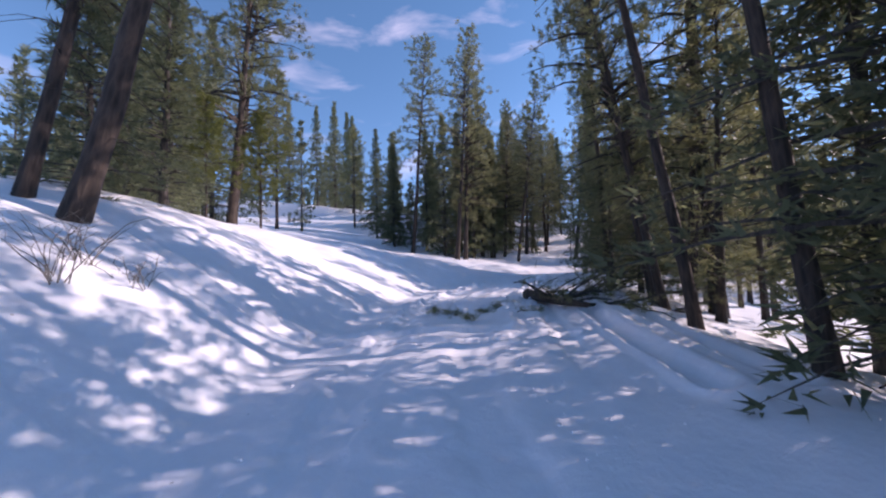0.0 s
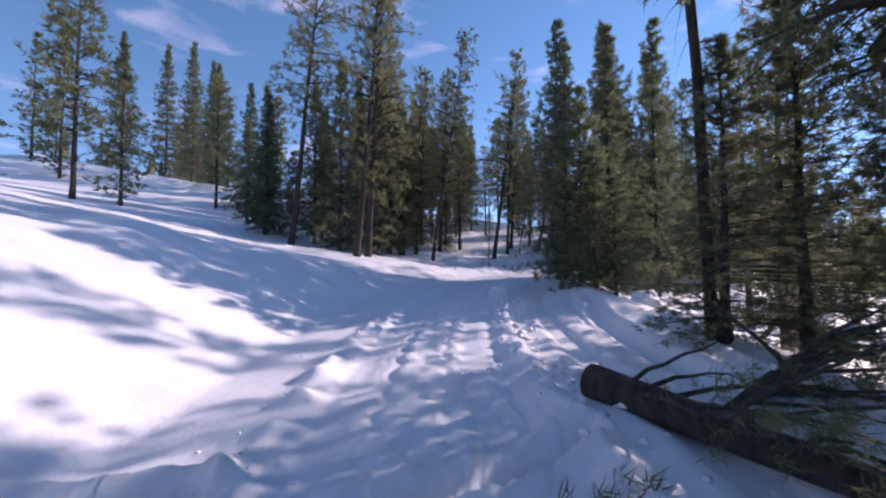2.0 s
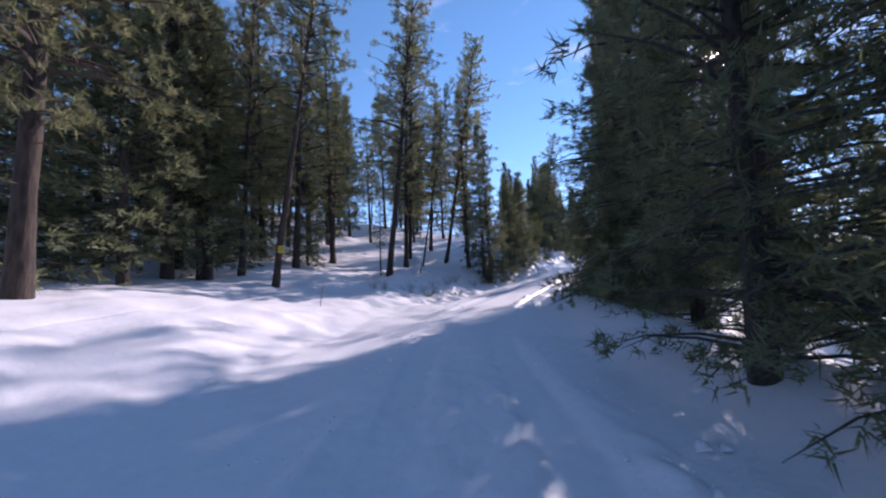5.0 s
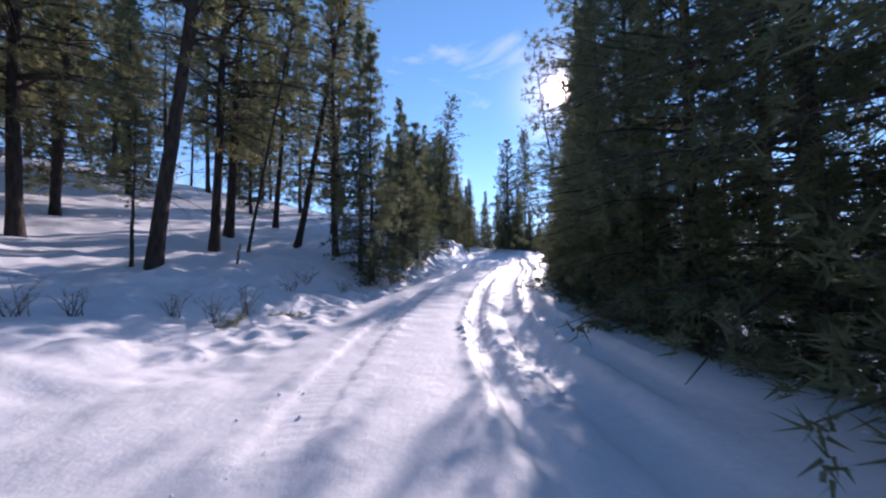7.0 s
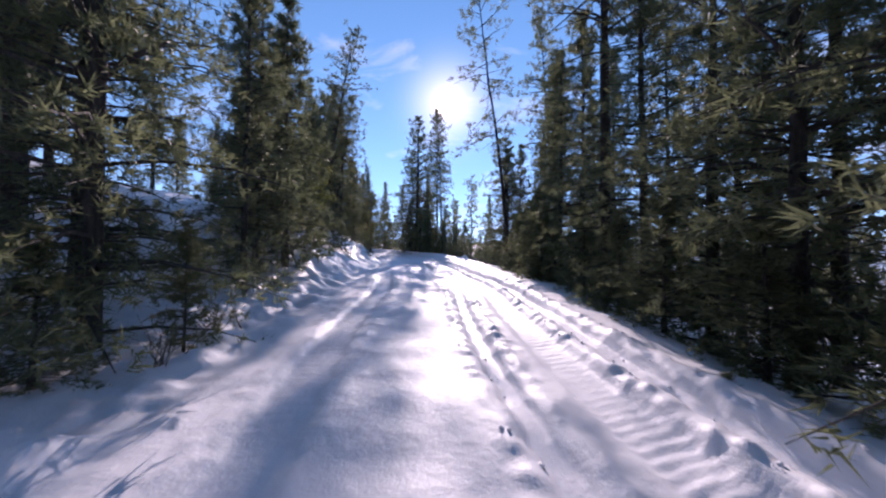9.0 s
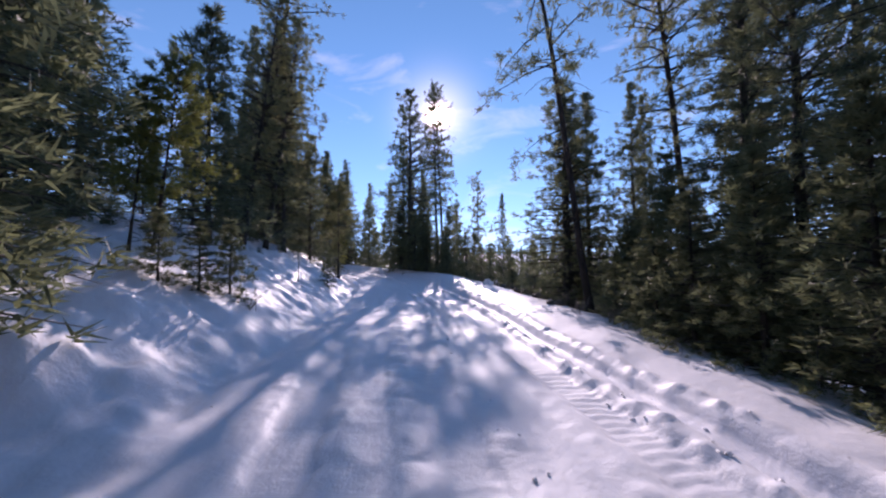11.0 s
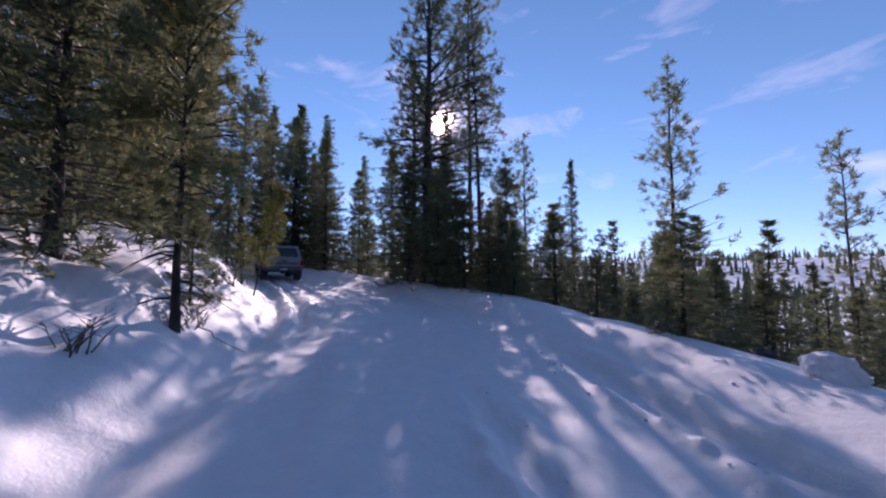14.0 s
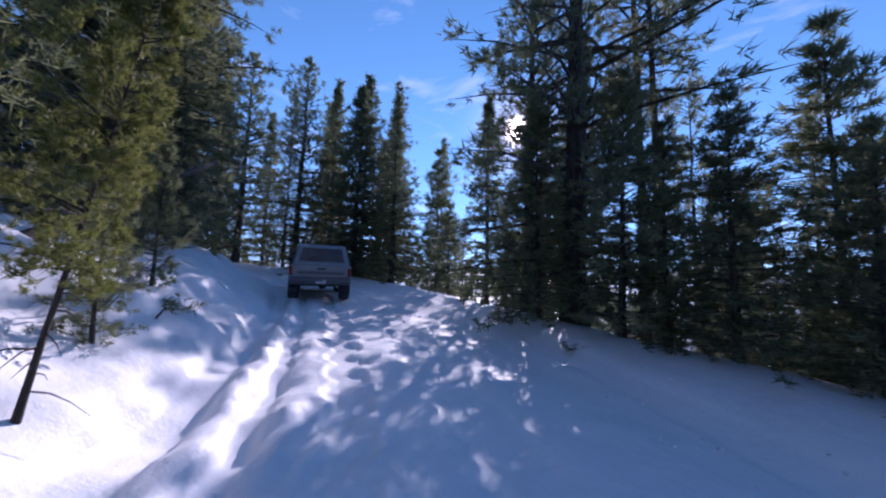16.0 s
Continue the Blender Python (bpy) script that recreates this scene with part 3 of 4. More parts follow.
# ---- the trees that stand out, by the road from its start to its end ----
STANDING = [
    # the first bend, bank side
    ("pine2", -6.3, 5.95, 19, 14, -90), ("pine3", -7.3, 6.0, 17, 8, -60, 0.65), ("pine1", -7.0, 2.6, 20), ("fir3", -8.2, 8.0, 7), ("fir3", -8.4, 10.4, 9),
    ("pine3", -10.3, 16.8, 19, 4, -70), ("fir1", -13, 14, 14), ("fir2", -15, 19, 16), ("pine1", -13.2, 21.8, 19, 6, -90), ("youngpine", -8.2, 15.6, 5.5, 0, 0, 1.1), ("youngpine", -8.9, 13.0, 4.8, 0, 0, 1.1), ("fir1", -18, 27, 17),
    # the slope beyond the bend
    ("pine2", -3.0, 34.4, 22, 5, -110), ("pine1", 1.2, 30.6, 21, 4, -110), ("pine3", 2.0, 32.0, 20, 3, -110), ("fir1", 0.2, 36.0, 15), ("fir2", 3.2, 36.2, 16), ("fir2", -1.8, 38.8, 14), ("pine3", 4.6, 41.4, 18), ("fir1", 2.0, 40.8, 15), ("fir2", -5.4, 38.4, 12), ("fir1", 6.4, 43.6, 15), ("pine3", 4.3, 38.0, 19),
    ("fir1", -5.6, 40, 9), ("fir3", -4, 44, 8), ("fir2", 4.1, 44.7, 15), ("fir2", -1.2, 49.7, 15), ("fir1", 8.6, 47.4, 17), ("fir2", -1.5, 46.5, 13), ("fir3", 5.5, 46, 12),
    ("fir1", -7.8, 54, 15), ("fir2", -10.5, 55.5, 13), ("fir1", -12.3, 64.8, 19), ("fir2", -18.8, 72.9, 21), ("fir1", -23, 84, 24), ("fir2", -31, 86, 26), ("fir1", -38, 86, 26), ("fir2", -24, 78, 25),
    # the pine with the yellow marker and its neighbours
    ("pine2", 8.1, 38.0, 20, 10, -135, 0.8), ("pine3", 7.0, 39.8, 17, 4, -130, 0.8), ("pine3", 5.4, 39.0, 14), ("fir2", 5.7, 38.8, 13), ("pine3", 10.2, 42.8, 19, 3, -135), ("fir2", 11.2, 44.0, 6), ("pine3", 8.9, 45.6, 20), ("pine3", 13.6, 46.2, 19), ("pine3", 12.6, 48.4, 18),
    ("pine1", 15.7, 41.5, 21, 8, -148), ("pine2", 15.35, 42.0, 5, 2, -148, 0.8), ("pine3", 18.7, 44.3, 20, 3, -150, 0.9), ("pine2", 22.8, 44.5, 19, 12, -158, 0.9), ("pine3", 20.4, 46.6, 21, 4, -150), ("pine2", 19.4, 43.1, 14, 13, -158, 0.45), ("pine1", 27.2, 47.0, 20, 5, -160),
    ("pine3", 15.3, 51.0, 15, 4, -150), ("pine1", 24.6, 49.4, 17, 5, -155),
    ("pine3", 23.6, 42.6, 15), ("nearfir", 22.7, 39.2, 11, 0, 0, 0.95), ("nearfir", 23.3, 40.5, 12, 0, 0, 0.9), ("nearfir", 26.4, 40.5, 9.5, 0, 0, 0.8), ("fir3", 21.9, 38.6, 1.6), ("fir2", 28.0, 41.6, 9), ("fir3", 29.2, 41.6, 8.5), ("fir1", 31.0, 43.4, 8.0), ("fir2", 32.6, 45.6, 7), ("youngpine", 34.3, 44.5, 4.3, 7, -165, 1.15), ("youngpine", 34.0, 44.7, 3.6, 5, -165),
    # the dark wall on the outer side
    ("pine2", 5.0, 7.0, 18, 8, 75, 0.65), ("pine1", 4.7, 4.4, 19, 4, 60, 0.65), ("pine3", 5.9, 9.9, 16, 8, 75, 0.6), ("nearfir", 6.5, 11.6, 6.2, 0, 0, 1.15), ("nearfir", 5.9, 12.3, 5.0, 0, 0, 1.25), ("nearfir", 7.6, 11.0, 5.2, 0, 0, 1.2), ("sparse", 6.4, 8.2, 8.5, 3, -100, 1.2), ("fir2", 5.2, 3.6, 15), ("fir1", 6.0, 2.2, 16), ("pine2", 5.4, 1.2, 20), ("pine3", 7.0, 10.0, 18, 4, -100, 0.7), ("fir2", 7.4, 6.0, 15), ("fir1", 8.6, 3.8, 16), ("pine1", 7.6, 9.8, 20),
    ("pine2", 5.9, 12.5, 18, 2, 60, 0.55), ("sparse", 9.8, 10.8, 10), ("pine3", 5.6, 9.0, 17, 9, 75, 0.6), ("sparse", 11.4, 12.2, 9), ("sparse", 12.6, 15.0, 9), ("sparse", 10.4, 14.0, 10), ("sparse", 15.6, 18.0, 12),
    ("fir1", 9.6, 21.8, 12), ("wall", 9.0, 20.5, 10, 0, 0, 0.9), ("fir2", 8.7, 19.2, 7.4, 0, 0, 0.95), ("fir3", 8.5, 18.2, 5.0), ("fir3", 8.6, 17.4, 3.4),
    ("fir1", 11.0, 20.3, 11), ("fir1", 12.6, 22.2, 13), ("fir2", 14.2, 23.8, 14.5), ("fir3", 15.7, 25.4, 15), ("wall", 17.4, 26.9, 14), ("fir2", 19.2, 28.0, 13.5), ("fir1", 21.0, 29.1, 12.5), ("fir1", 22.9, 30.0, 11),
    ("fir3", 24.8, 30.8, 10.5), ("fir2", 26.6, 30.9, 11), ("wall", 28.6, 31.4, 11), ("pine2", 30.0, 32.0, 17), ("fir3", 31.2, 32.4, 9), ("wall", 33.0, 32.9, 8.8), ("fir1", 34.8, 33.0, 9),
    ("fir2", 16.2, 22.6, 15), ("wall", 18.6, 25.0, 15), ("fir1", 21.2, 26.6, 15), ("wall", 24.0, 28.4, 14), ("fir2", 26.8, 29.0, 13), ("sparse", 29.6, 29.0, 11), ("sparse", 32.4, 29.6, 11),
    # low firs along the outer edge
    ("fir3", 13.9, 24.5, 2.6), ("fir3", 14.7, 25.5, 2.2), ("fir3", 15.4, 26.3, 2.8), ("fir3", 16.3, 27.1, 2.4), ("fir3", 17.4, 27.9, 2.2), ("fir3", 18.6, 28.7, 2.6),
    ("fir3", 19.9, 29.4, 2.3), ("fir3", 21.3, 30.1, 2.7), ("fir3", 22.7, 30.8, 2.4), ("fir3", 24.3, 31.4, 2.2), ("fir3", 25.9, 31.9, 2.5), ("fir3", 27.5, 32.2, 2.2), ("fir3", 29.4, 32.6, 2.4),
    # the leaning pine at the second bend and the firs round it
    ("leanpine", 40.3, 35.0, 19, 7.5, 10), ("bigfir", 41.7, 35.5, 8.4, 0, 0, 1.1), ("nearfir", 42.2, 35.3, 8.0, 0, 0, 1.2), ("nearfir", 42.6, 34.6, 8.6, 0, 0, 1.1), ("fir2", 41.6, 33.3, 8.6, 0, 0, 0.8), ("fir3", 42.4, 32.6, 8.7, 0, 0, 0.7), ("pine2", 39.4, 32.4, 15, 4, 10, 0.7), ("fir3", 38.0, 33.6, 4.5), ("fir2", 36.4, 32.8, 11), ("fir1", 40.0, 30.6, 11), ("fir3", 37.4, 30.2, 12),
    ("fir3", 36.9, 34.0, 3.2), ("fir3", 38.6, 34.3, 2.8), ("fir3", 39.4, 33.8, 3.4), ("fir3", 43.6, 35.0, 2.6), ("fir3", 35.2, 33.4, 3.6), ("fir3", 36.0, 34.6, 2.4), ("fir3", 35.0, 34.4, 2.8), ("fir3", 34.0, 34.0, 3.0), ("fir3", 32.9, 33.7, 3.4), ("fir3", 37.6, 34.9, 1.7), ("fir3", 31.8, 33.6, 2.6),
    # the valley side
    ("sparse", 66.0, 32.0, 19.8, 0, 0, 1.15), ("fir3", 62.0, 38.7, 10.1, 0, 0, 0.8), ("sparse", 65.0, 41.4, 13.0), ("sparse", 72.2, 18.1, 19.8), ("sparse", 53.2, 29.2, 12.8), ("sparse", 61.4, 43.0, 8.6), ("fir2", 54.6, 40.4, 4.4), ("sparse", 61.2, 33.4, 6), ("sparse", 58.4, 38.0, 5), ("fir3", 56.0, 36.2, 4.5),
    ("bigfir", 54.5, 45.5, 14.5, 0, 0, 1.15), ("bigfir", 60.8, 47.2, 9.5), ("fir1", 61.6, 46.4, 10), ("pine2", 57.2, 44.0, 17.4, 2, -60, 0.75), ("bigfir", 57.2, 47.0, 11.5, 0, 0, 1.05), ("pine2", 57.8, 43.5, 17.0, 3, 60, 0.7), ("fir2", 55.2, 42.8, 4.2), ("fir3", 58.6, 45.6, 10.0), ("fir2", 56.6, 42.0, 4.5), ("fir3", 53.6, 44.0, 3.8), ("fir3", 52.4, 42.2, 2.8), ("fir1", 51.4, 40.6, 3.2), ("fir1", 53.3, 42.1, 5.2), ("fir3", 53.1, 44.7, 4.4), ("fir3", 52.2, 43.5, 3.4), ("fir2", 51.5, 42.6, 2.6), ("fir3", 54.3, 46.2, 5), ("fir2", 50.8, 41.8, 2.2),
    ("fir2", 59.6, 49.0, 8.6), ("fir2", 63.0, 52.8, 8), ("bigfir", 61.2, 66.0, 14), ("fir1", 62.0, 69.6, 14), ("bigfir", 60.6, 73.0, 14), ("fir1", 59.8, 69.4, 12), ("fir1", 62.2, 57.5, 11, 0, 0, 1.45), ("fir1", 63.7, 58.3, 13, 0, 0, 1.2), ("fir1", 66.1, 57.7, 12, 0, 0, 1.2), ("fir2", 65.0, 62.5, 13), ("bigfir", 62.6, 62.5, 14), ("fir3", 61.6, 54.6, 10), ("fir2", 68, 60, 12), ("wall", 63.0, 55.6, 12), ("fir2", 63.6, 60.6, 13), ("wall", 63.4, 64.4, 13), ("fir1", 64.6, 68.0, 13), ("wall", 63.6, 72.0, 13), ("fir2", 58.8, 76.5, 13), ("wall", 57.4, 80.5, 13), ("fir1", 53.6, 65.4, 13), ("wall", 52.6, 69.6, 13), ("fir2", 51.4, 74.0, 13), ("wall", 66.4, 64.0, 14), ("fir1", 61.4, 51.4, 4.4), ("wall", 68.0, 55.0, 12),
    # the bank of the second bend
    ("fir1", 37.6, 46.6, 7.6, 0, 0, 1.1), ("pine3", 39.3, 46.9, 9.6, 8, -169, 0.8), ("pine3", 40.2, 46.7, 9.4, 8, -169, 0.8), ("pine1", 40.4, 48.1, 14, 10, -169, 0.9), ("fir2", 34.6, 48.4, 8), ("fir1", 36.2, 49.8, 9), ("fir2", 41.4, 46.8, 9), ("fir1", 42.8, 48.2, 11), ("fir2", 44.6, 49.4, 12), ("fir3", 43.4, 46.9, 6),
    ("fir1", 46.0, 51.2, 12), ("fir2", 48.0, 52.0, 13), ("fir1", 49.6, 54.4, 13), ("pine3", 52.4, 56.0, 14), ("fir2", 53.4, 57.6, 14), ("fir1", 54.6, 59.6, 14), ("fir2", 51.0, 54.4, 12), ("fir2", 47.0, 53.4, 14), ("fir1", 51.0, 56.6, 12), ("fir2", 52.8, 59.4, 12), ("fir1", 54.4, 62.5, 12), ("fir2", 41.3, 63.8, 15),
    ("young", 33.65, 42.6, 1.3, 0, 0, 1.5), ("young", 34.25, 42.5, 1.6, 0, 0, 1.4), ("young", 33.2, 42.9, 1.3, 0, 0, 1.4), ("young", 44.65, 46.3, 1.6, 0, 0, 1.2), ("young", 40.05, 43.95, 1.1, 0, 0, 1.3), ("young", 41.1, 44.75, 0.7), ("bankpine", 43.93, 45.68, 4.6), ("youngpine", 47.75, 47.95, 2.8, 12, -160, 0.9), ("young", 48.4, 48.9, 1.6), ("young", 23.4, 38.6, 1.8), ("young", 49.6, 50.6, 2.2),
]
for kind, x, y, tall, *lean in STANDING:
    plant(kind, x, y, tall, *lean)

# ---- the forest behind ----
rest = np.random.RandomState(21)
taken = [(row[1], row[2]) for row in STANDING]


def scatter(count, box, keep, kinds, talls, apart):
    """Trees at random places of a box where keep(along, left) holds, a distance apart."""
    made = 0
    for _ in range(count * 12):
        if made == count:
            break
        x, y = rest.uniform(box[0], box[1]), rest.uniform(box[2], box[3])
        s, d, _z = road_frame(x, y)
        if not keep(s[0], d[0], x, y) or any((x - a) ** 2 + (y - b) ** 2 < apart**2 for a, b in taken):
            continue
        taken.append((x, y))
        plant(kinds[rest.randint(len(kinds))], x, y, rest.uniform(*talls))
        made += 1


scatter(30, (-4, 44, 50, 80), lambda s, d, x, y: 15 < d < 45, ("fir2", "farpine", "pine1"), (11, 19), 2.8)
scatter(38, (-70, 30, 20, 130), lambda s, d, x, y: d > 24, ("farfir", "farfir", "farpine"), (14, 24), 3.2)
scatter(12, (-10, 56, 46, 95), lambda s, d, x, y: d > 20, ("farfir", "farpine"), (13, 21), 2.4)
scatter(16, (10, 44, -8, 18), lambda s, d, x, y: -30 < d < -9, ("sparse", "farpine", "sparse"), (8, 12), 2.8)
scatter(10, (18, 44, 14, 28), lambda s, d, x, y: -24 < d < -9, ("farfir", "farpine"), (7, 10), 2.6)
scatter(26, (38, 66, 30, 48), lambda s, d, x, y: -9 < d < -4.8 and s > 62, ("fir4",), (1.6, 3.0), 1.3)
scatter(60, (40, 74, 18, 44), lambda s, d, x, y: -18 < d < -8 and s > 56, ("farfir",), (3.0, 5.0), 1.6)
scatter(60, (42, 84, -6, 38), lambda s, d, x, y: -30 < d < -8, ("farfir", "sparse", "fir3"), (3.4, 5.6), 2.2)
scatter(60, (62, 130, -30, 44), lambda s, d, x, y: d < -14, ("farfir",), (7, 10), 3.0)
scatter(34, (64, 120, 44, 110), lambda s, d, x, y: d < -8, ("farfir",), (9, 13), 3.0)


def far_woods(name, label, count, box, keep, talls):
    """Far woods: ragged small conifers, joined."""
    vs, fs, base = [], [], 0
    x, y = rest.uniform(box[0], box[1], count * 3), rest.uniform(box[2], box[3], count * 3)
    s, d, _z = road_frame(x, y)
    ok = np.where(keep(s, d, x, y))[0][:count]
    zs = height(x[ok], y[ok], False)
    for px, py, pz in zip(x[ok], y[ok], zs):
        tall = rest.uniform(*talls)
        for tier in range(4):
            n, top = 7, tall * (0.42 + 0.195 * tier)
            low, r = tall * (0.08 + 0.2 * tier), tall * 0.17 * (1 - 0.2 * tier)
            a = np.linspace(0, 6.283, n, endpoint=False) + rest.uniform(0, 6)
            rr = r * rest.uniform(0.55, 1.25, n)
            ring = np.column_stack([px + rr * np.cos(a), py + rr * np.sin(a), pz + low + rest.uniform(-0.06, 0.06, n) * tall])
            vs.append(np.vstack([ring, [[px, py, pz + top]]]))
            fs += [[base + i, base + (i + 1) % n, base + n] for i in range(n)]
            base += n + 1
    return tagged(mesh_part(name, np.vstack(vs), fs, FIR_NEEDLES), label, "forest", kind="stuff")


far_woods("valley_woods", "distant dark conifer woods over the snowy valley", 2600, (60, 900, -700, 500), lambda s, d, x, y: (d < -48) & (x + 0.3 * y > 95), (8, 15))
far_woods("hill_woods", "distant dark conifer woods on the hill", 500, (-260, 120, 60, 330), lambda s, d, x, y: d > 95, (15, 24))


# ---- the truck that waits on the road ahead ----
PAINT, psh, padd, pramp, plinks = material("silver_paint", (0.26, 0.265, 0.29), 0.32, 0.4)
pn = padd("ShaderNodeTexNoise", Scale=3.0, Detail=6.0)
plinks.new(pramp(pn.outputs[0], [(0.35, (0.21, 0.215, 0.235)), (0.65, (0.29, 0.295, 0.32))]), psh.inputs["Base Color"])
plinks.new(pramp(pn.outputs[0], [(0.3, (0.28, 0.28, 0.28)), (0.7, (0.5, 0.5, 0.5))]), psh.inputs["Roughness"])
DARK_PAINT = material("grey_lower_paint", (0.11, 0.115, 0.13), 0.45, 0.2)[0]
RUBBER, rsh, radd, rramp, rlinks = material("tyre_rubber", (0.02, 0.02, 0.021), 0.85)
rn = radd("ShaderNodeTexNoise", Scale=14.0, Detail=5.0)
rlinks.new(rramp(rn.outputs[0], [(0.5, (0.018, 0.018, 0.02)), (0.75, (0.25, 0.25, 0.27))]), rsh.inputs["Base Color"])
STEEL = material("dull_steel", (0.35, 0.35, 0.36), 0.4, 0.9)[0]
BLACK_TRIM = material("black_trim", (0.025, 0.025, 0.027), 0.6)[0]
RED_LENS = material("red_lens", (0.28, 0.012, 0.012), 0.2)[0]
WHITE_PLATE = material("pale_plate", (0.62, 0.63, 0.66), 0.45)[0]
GLASS, gsh, gadd, gramp, glinks = material("tinted_glass", (0.03, 0.035, 0.04), 0.06)
gsh.inputs["Transmission Weight"].default_value = 0.35
SEAT_CLOTH = material("dark_cloth", (0.04, 0.04, 0.045), 0.9)[0]


def box(bm, x0, x1, y0, y1, z0, z1, bevel=0.0, taper=None):
    """A box; taper narrows its top: (front, back, sides)."""
    made = bmesh.ops.create_cube(bm, size=1.0)["verts"]
    for v in made:
        top = v.co.z > 0
        x = x0 if v.co.x < 0 else x1
        y = y0 if v.co.y < 0 else y1
        if top and taper:
            y += taper[1] if v.co.y < 0 else -taper[0]
            x += taper[2] if v.co.x < 0 else -taper[2]
        v.co = (x, y, z1 if top else z0)
    if bevel:
        edges = list({e for v in made for e in v.link_edges})
        bmesh.ops.bevel(bm, geom=edges, offset=bevel, segments=3, affect="EDGES", profile=0.6)
    return bm


def ring_wheel(bm, radius, width, hole, sides=28, tread=0.0):
    """A lathed ring about the x axis."""
    prof = [(-width / 2, hole), (-width / 2, radius * 0.9), (-width * 0.36, radius), (width * 0.36, radius), (width / 2, radius * 0.9), (width / 2, hole)]
    rows = []
    for i in range(sides):
        a = 2 * math.pi * i / sides
        rows.append([bm.verts.new((x, (r + (tread if i % 2 and r > radius * 0.95 else 0)) * math.cos(a), (r + (tread if i % 2 and r > radius * 0.95 else 0)) * math.sin(a))) for x, r in prof])
    for i in range(sides):
        a, b = rows[i], rows[(i + 1) % sides]
        for j in range(len(prof)):
            k = (j + 1) % len(prof)
            bm.faces.new((a[j], a[k], b[k], b[j]))
    return bm


def pickup_suv(m):
    """A full-size two-door off-roader; its nose points along y, tail at the back."""
    car = new("off_road_vehicle")
    car.matrix_basis = m
    low = bmesh.new()
    box(low, -0.98, 0.98, -2.25, 2.25, 0.62, 1.22, 0.07)
    bmesh.ops.translate(low, verts=low.verts, vec=(0, 0, 0))
    body = part("body", low, PAINT, car, smooth_faces=False)
    sill = bmesh.new()
    box(sill, -0.97, 0.97, -2.22, 2.22, 0.55, 0.72, 0.03)
    part("lower_trim", sill, DARK_PAINT, car)
    cab = bmesh.new()
    box(cab, -0.93, 0.93, -2.18, 0.85, 1.2, 1.9, 0.06, (0.55, 0.22, 0.16))
    part("cabin", cab, PAINT, car)
    hood = bmesh.new()
    box(hood, -0.88, 0.88, 0.8, 2.2, 1.2, 1.27, 0.03)
    part("bonnet", hood, PAINT, car)
    # windows stand just proud of the tapered cabin
    def pane(name, corners, out, thick=0.012, mat=GLASS):
        bm = bmesh.new()
        a = [bm.verts.new(Vector(c) + Vector(out) * 0.004) for c in corners]
        b = [bm.verts.new(Vector(c) + Vector(out) * (0.004 + thick)) for c in corners]
        bm.faces.new(a[::-1]), bm.faces.new(b)
        for i in range(len(a)):
            j = (i + 1) % len(a)
            bm.faces.new((a[i], a[j], b[j], b[i]))
        return part(name, bm, mat, car)
    slope = 0.22 / 0.7
    back = lambda z: -2.18 + slope * (z - 1.2)
    pane("rear_window", [(-0.74, back(1.32), 1.32), (0.74, back(1.32), 1.32), (0.64, back(1.78), 1.78), (-0.64, back(1.78), 1.78)], (0, -1, 0.3))
    for sx in (-1, 1):
        side = lambda z: sx * (0.93 - 0.16 / 0.7 * (z - 1.2))
        order = 1 if sx > 0 else -1
        pane("side_window", [(side(1.3), -1.85, 1.3), (side(1.3), -0.55, 1.3), (side(1.76), -0.6, 1.76), (side(1.76), -1.72, 1.76)][::order], (sx, 0, 0.2))
        pane("door_window", [(side(1.3), -0.42, 1.3), (side(1.3), 0.52, 1.3), (side(1.76), 0.2, 1.76), (side(1.76), -0.42, 1.76)][::order], (sx, 0, 0.2))
    ws = lambda z: 0.85 - 0.55 / 0.7 * (z - 1.2)
    pane("windscreen", [(0.76, ws(1.28), 1.28), (-0.76, ws(1.28), 1.28), (-0.64, ws(1.8), 1.8), (0.64, ws(1.8), 1.8)], (0, 0.7, 0.6))
    gate = bmesh.new()
    box(gate, -0.78, 0.78, -2.275, -2.24, 0.78, 1.2, 0.012)
    tail = part("tailgate", gate, PAINT, car)
    latch = bmesh.new()
    box(latch, -0.14, 0.14, -2.292, -2.274, 1.06, 1.12, 0.006)
    part("handle", latch, BLACK_TRIM, tail)
    strip = bmesh.new()
    box(strip, -0.74, 0.74, -2.29, -2.276, 0.9, 0.99, 0.005)
    part("trim_strip", strip, DARK_PAINT, tail)
    plate = bmesh.new()
    box(plate, -0.16, 0.16, -2.42, -2.405, 0.6, 0.74, 0.004)
    part("number_plate", plate, WHITE_PLATE, car, "pale plate with plain bars")
    for sx in (-1, 1):
        lens = bmesh.new()
        box(lens, sx * 0.93 - 0.075, sx * 0.93 + 0.03, -2.285, -2.2, 0.86, 1.14, 0.012)
        part("tail_light", lens, RED_LENS, car, "red tail light lens")
        front = bmesh.new()
        box(front, sx * 0.72 - 0.13, sx * 0.72 + 0.13, 2.24, 2.28, 0.88, 1.06, 0.015)
        part("headlight", front, STEEL, car)
        mirror = bmesh.new()
        box(mirror, sx * 1.1 - 0.1, sx * 1.1 + 0.1, 0.5, 0.58, 1.25, 1.42, 0.02)
        part("door_mirror", mirror, BLACK_TRIM, car)
        flare = bmesh.new()
        for yy in (-1.42, 1.42):
            box(flare, sx * 0.985 - 0.03, sx * 0.985 + 0.05, yy - 0.52, yy + 0.52, 0.92, 1.0, 0.02)
        part("wheel_arch", flare, BLACK_TRIM, car)
    bump = bmesh.new()
    box(bump, -0.95, 0.95, -2.42, -2.26, 0.64, 0.8, 0.035)
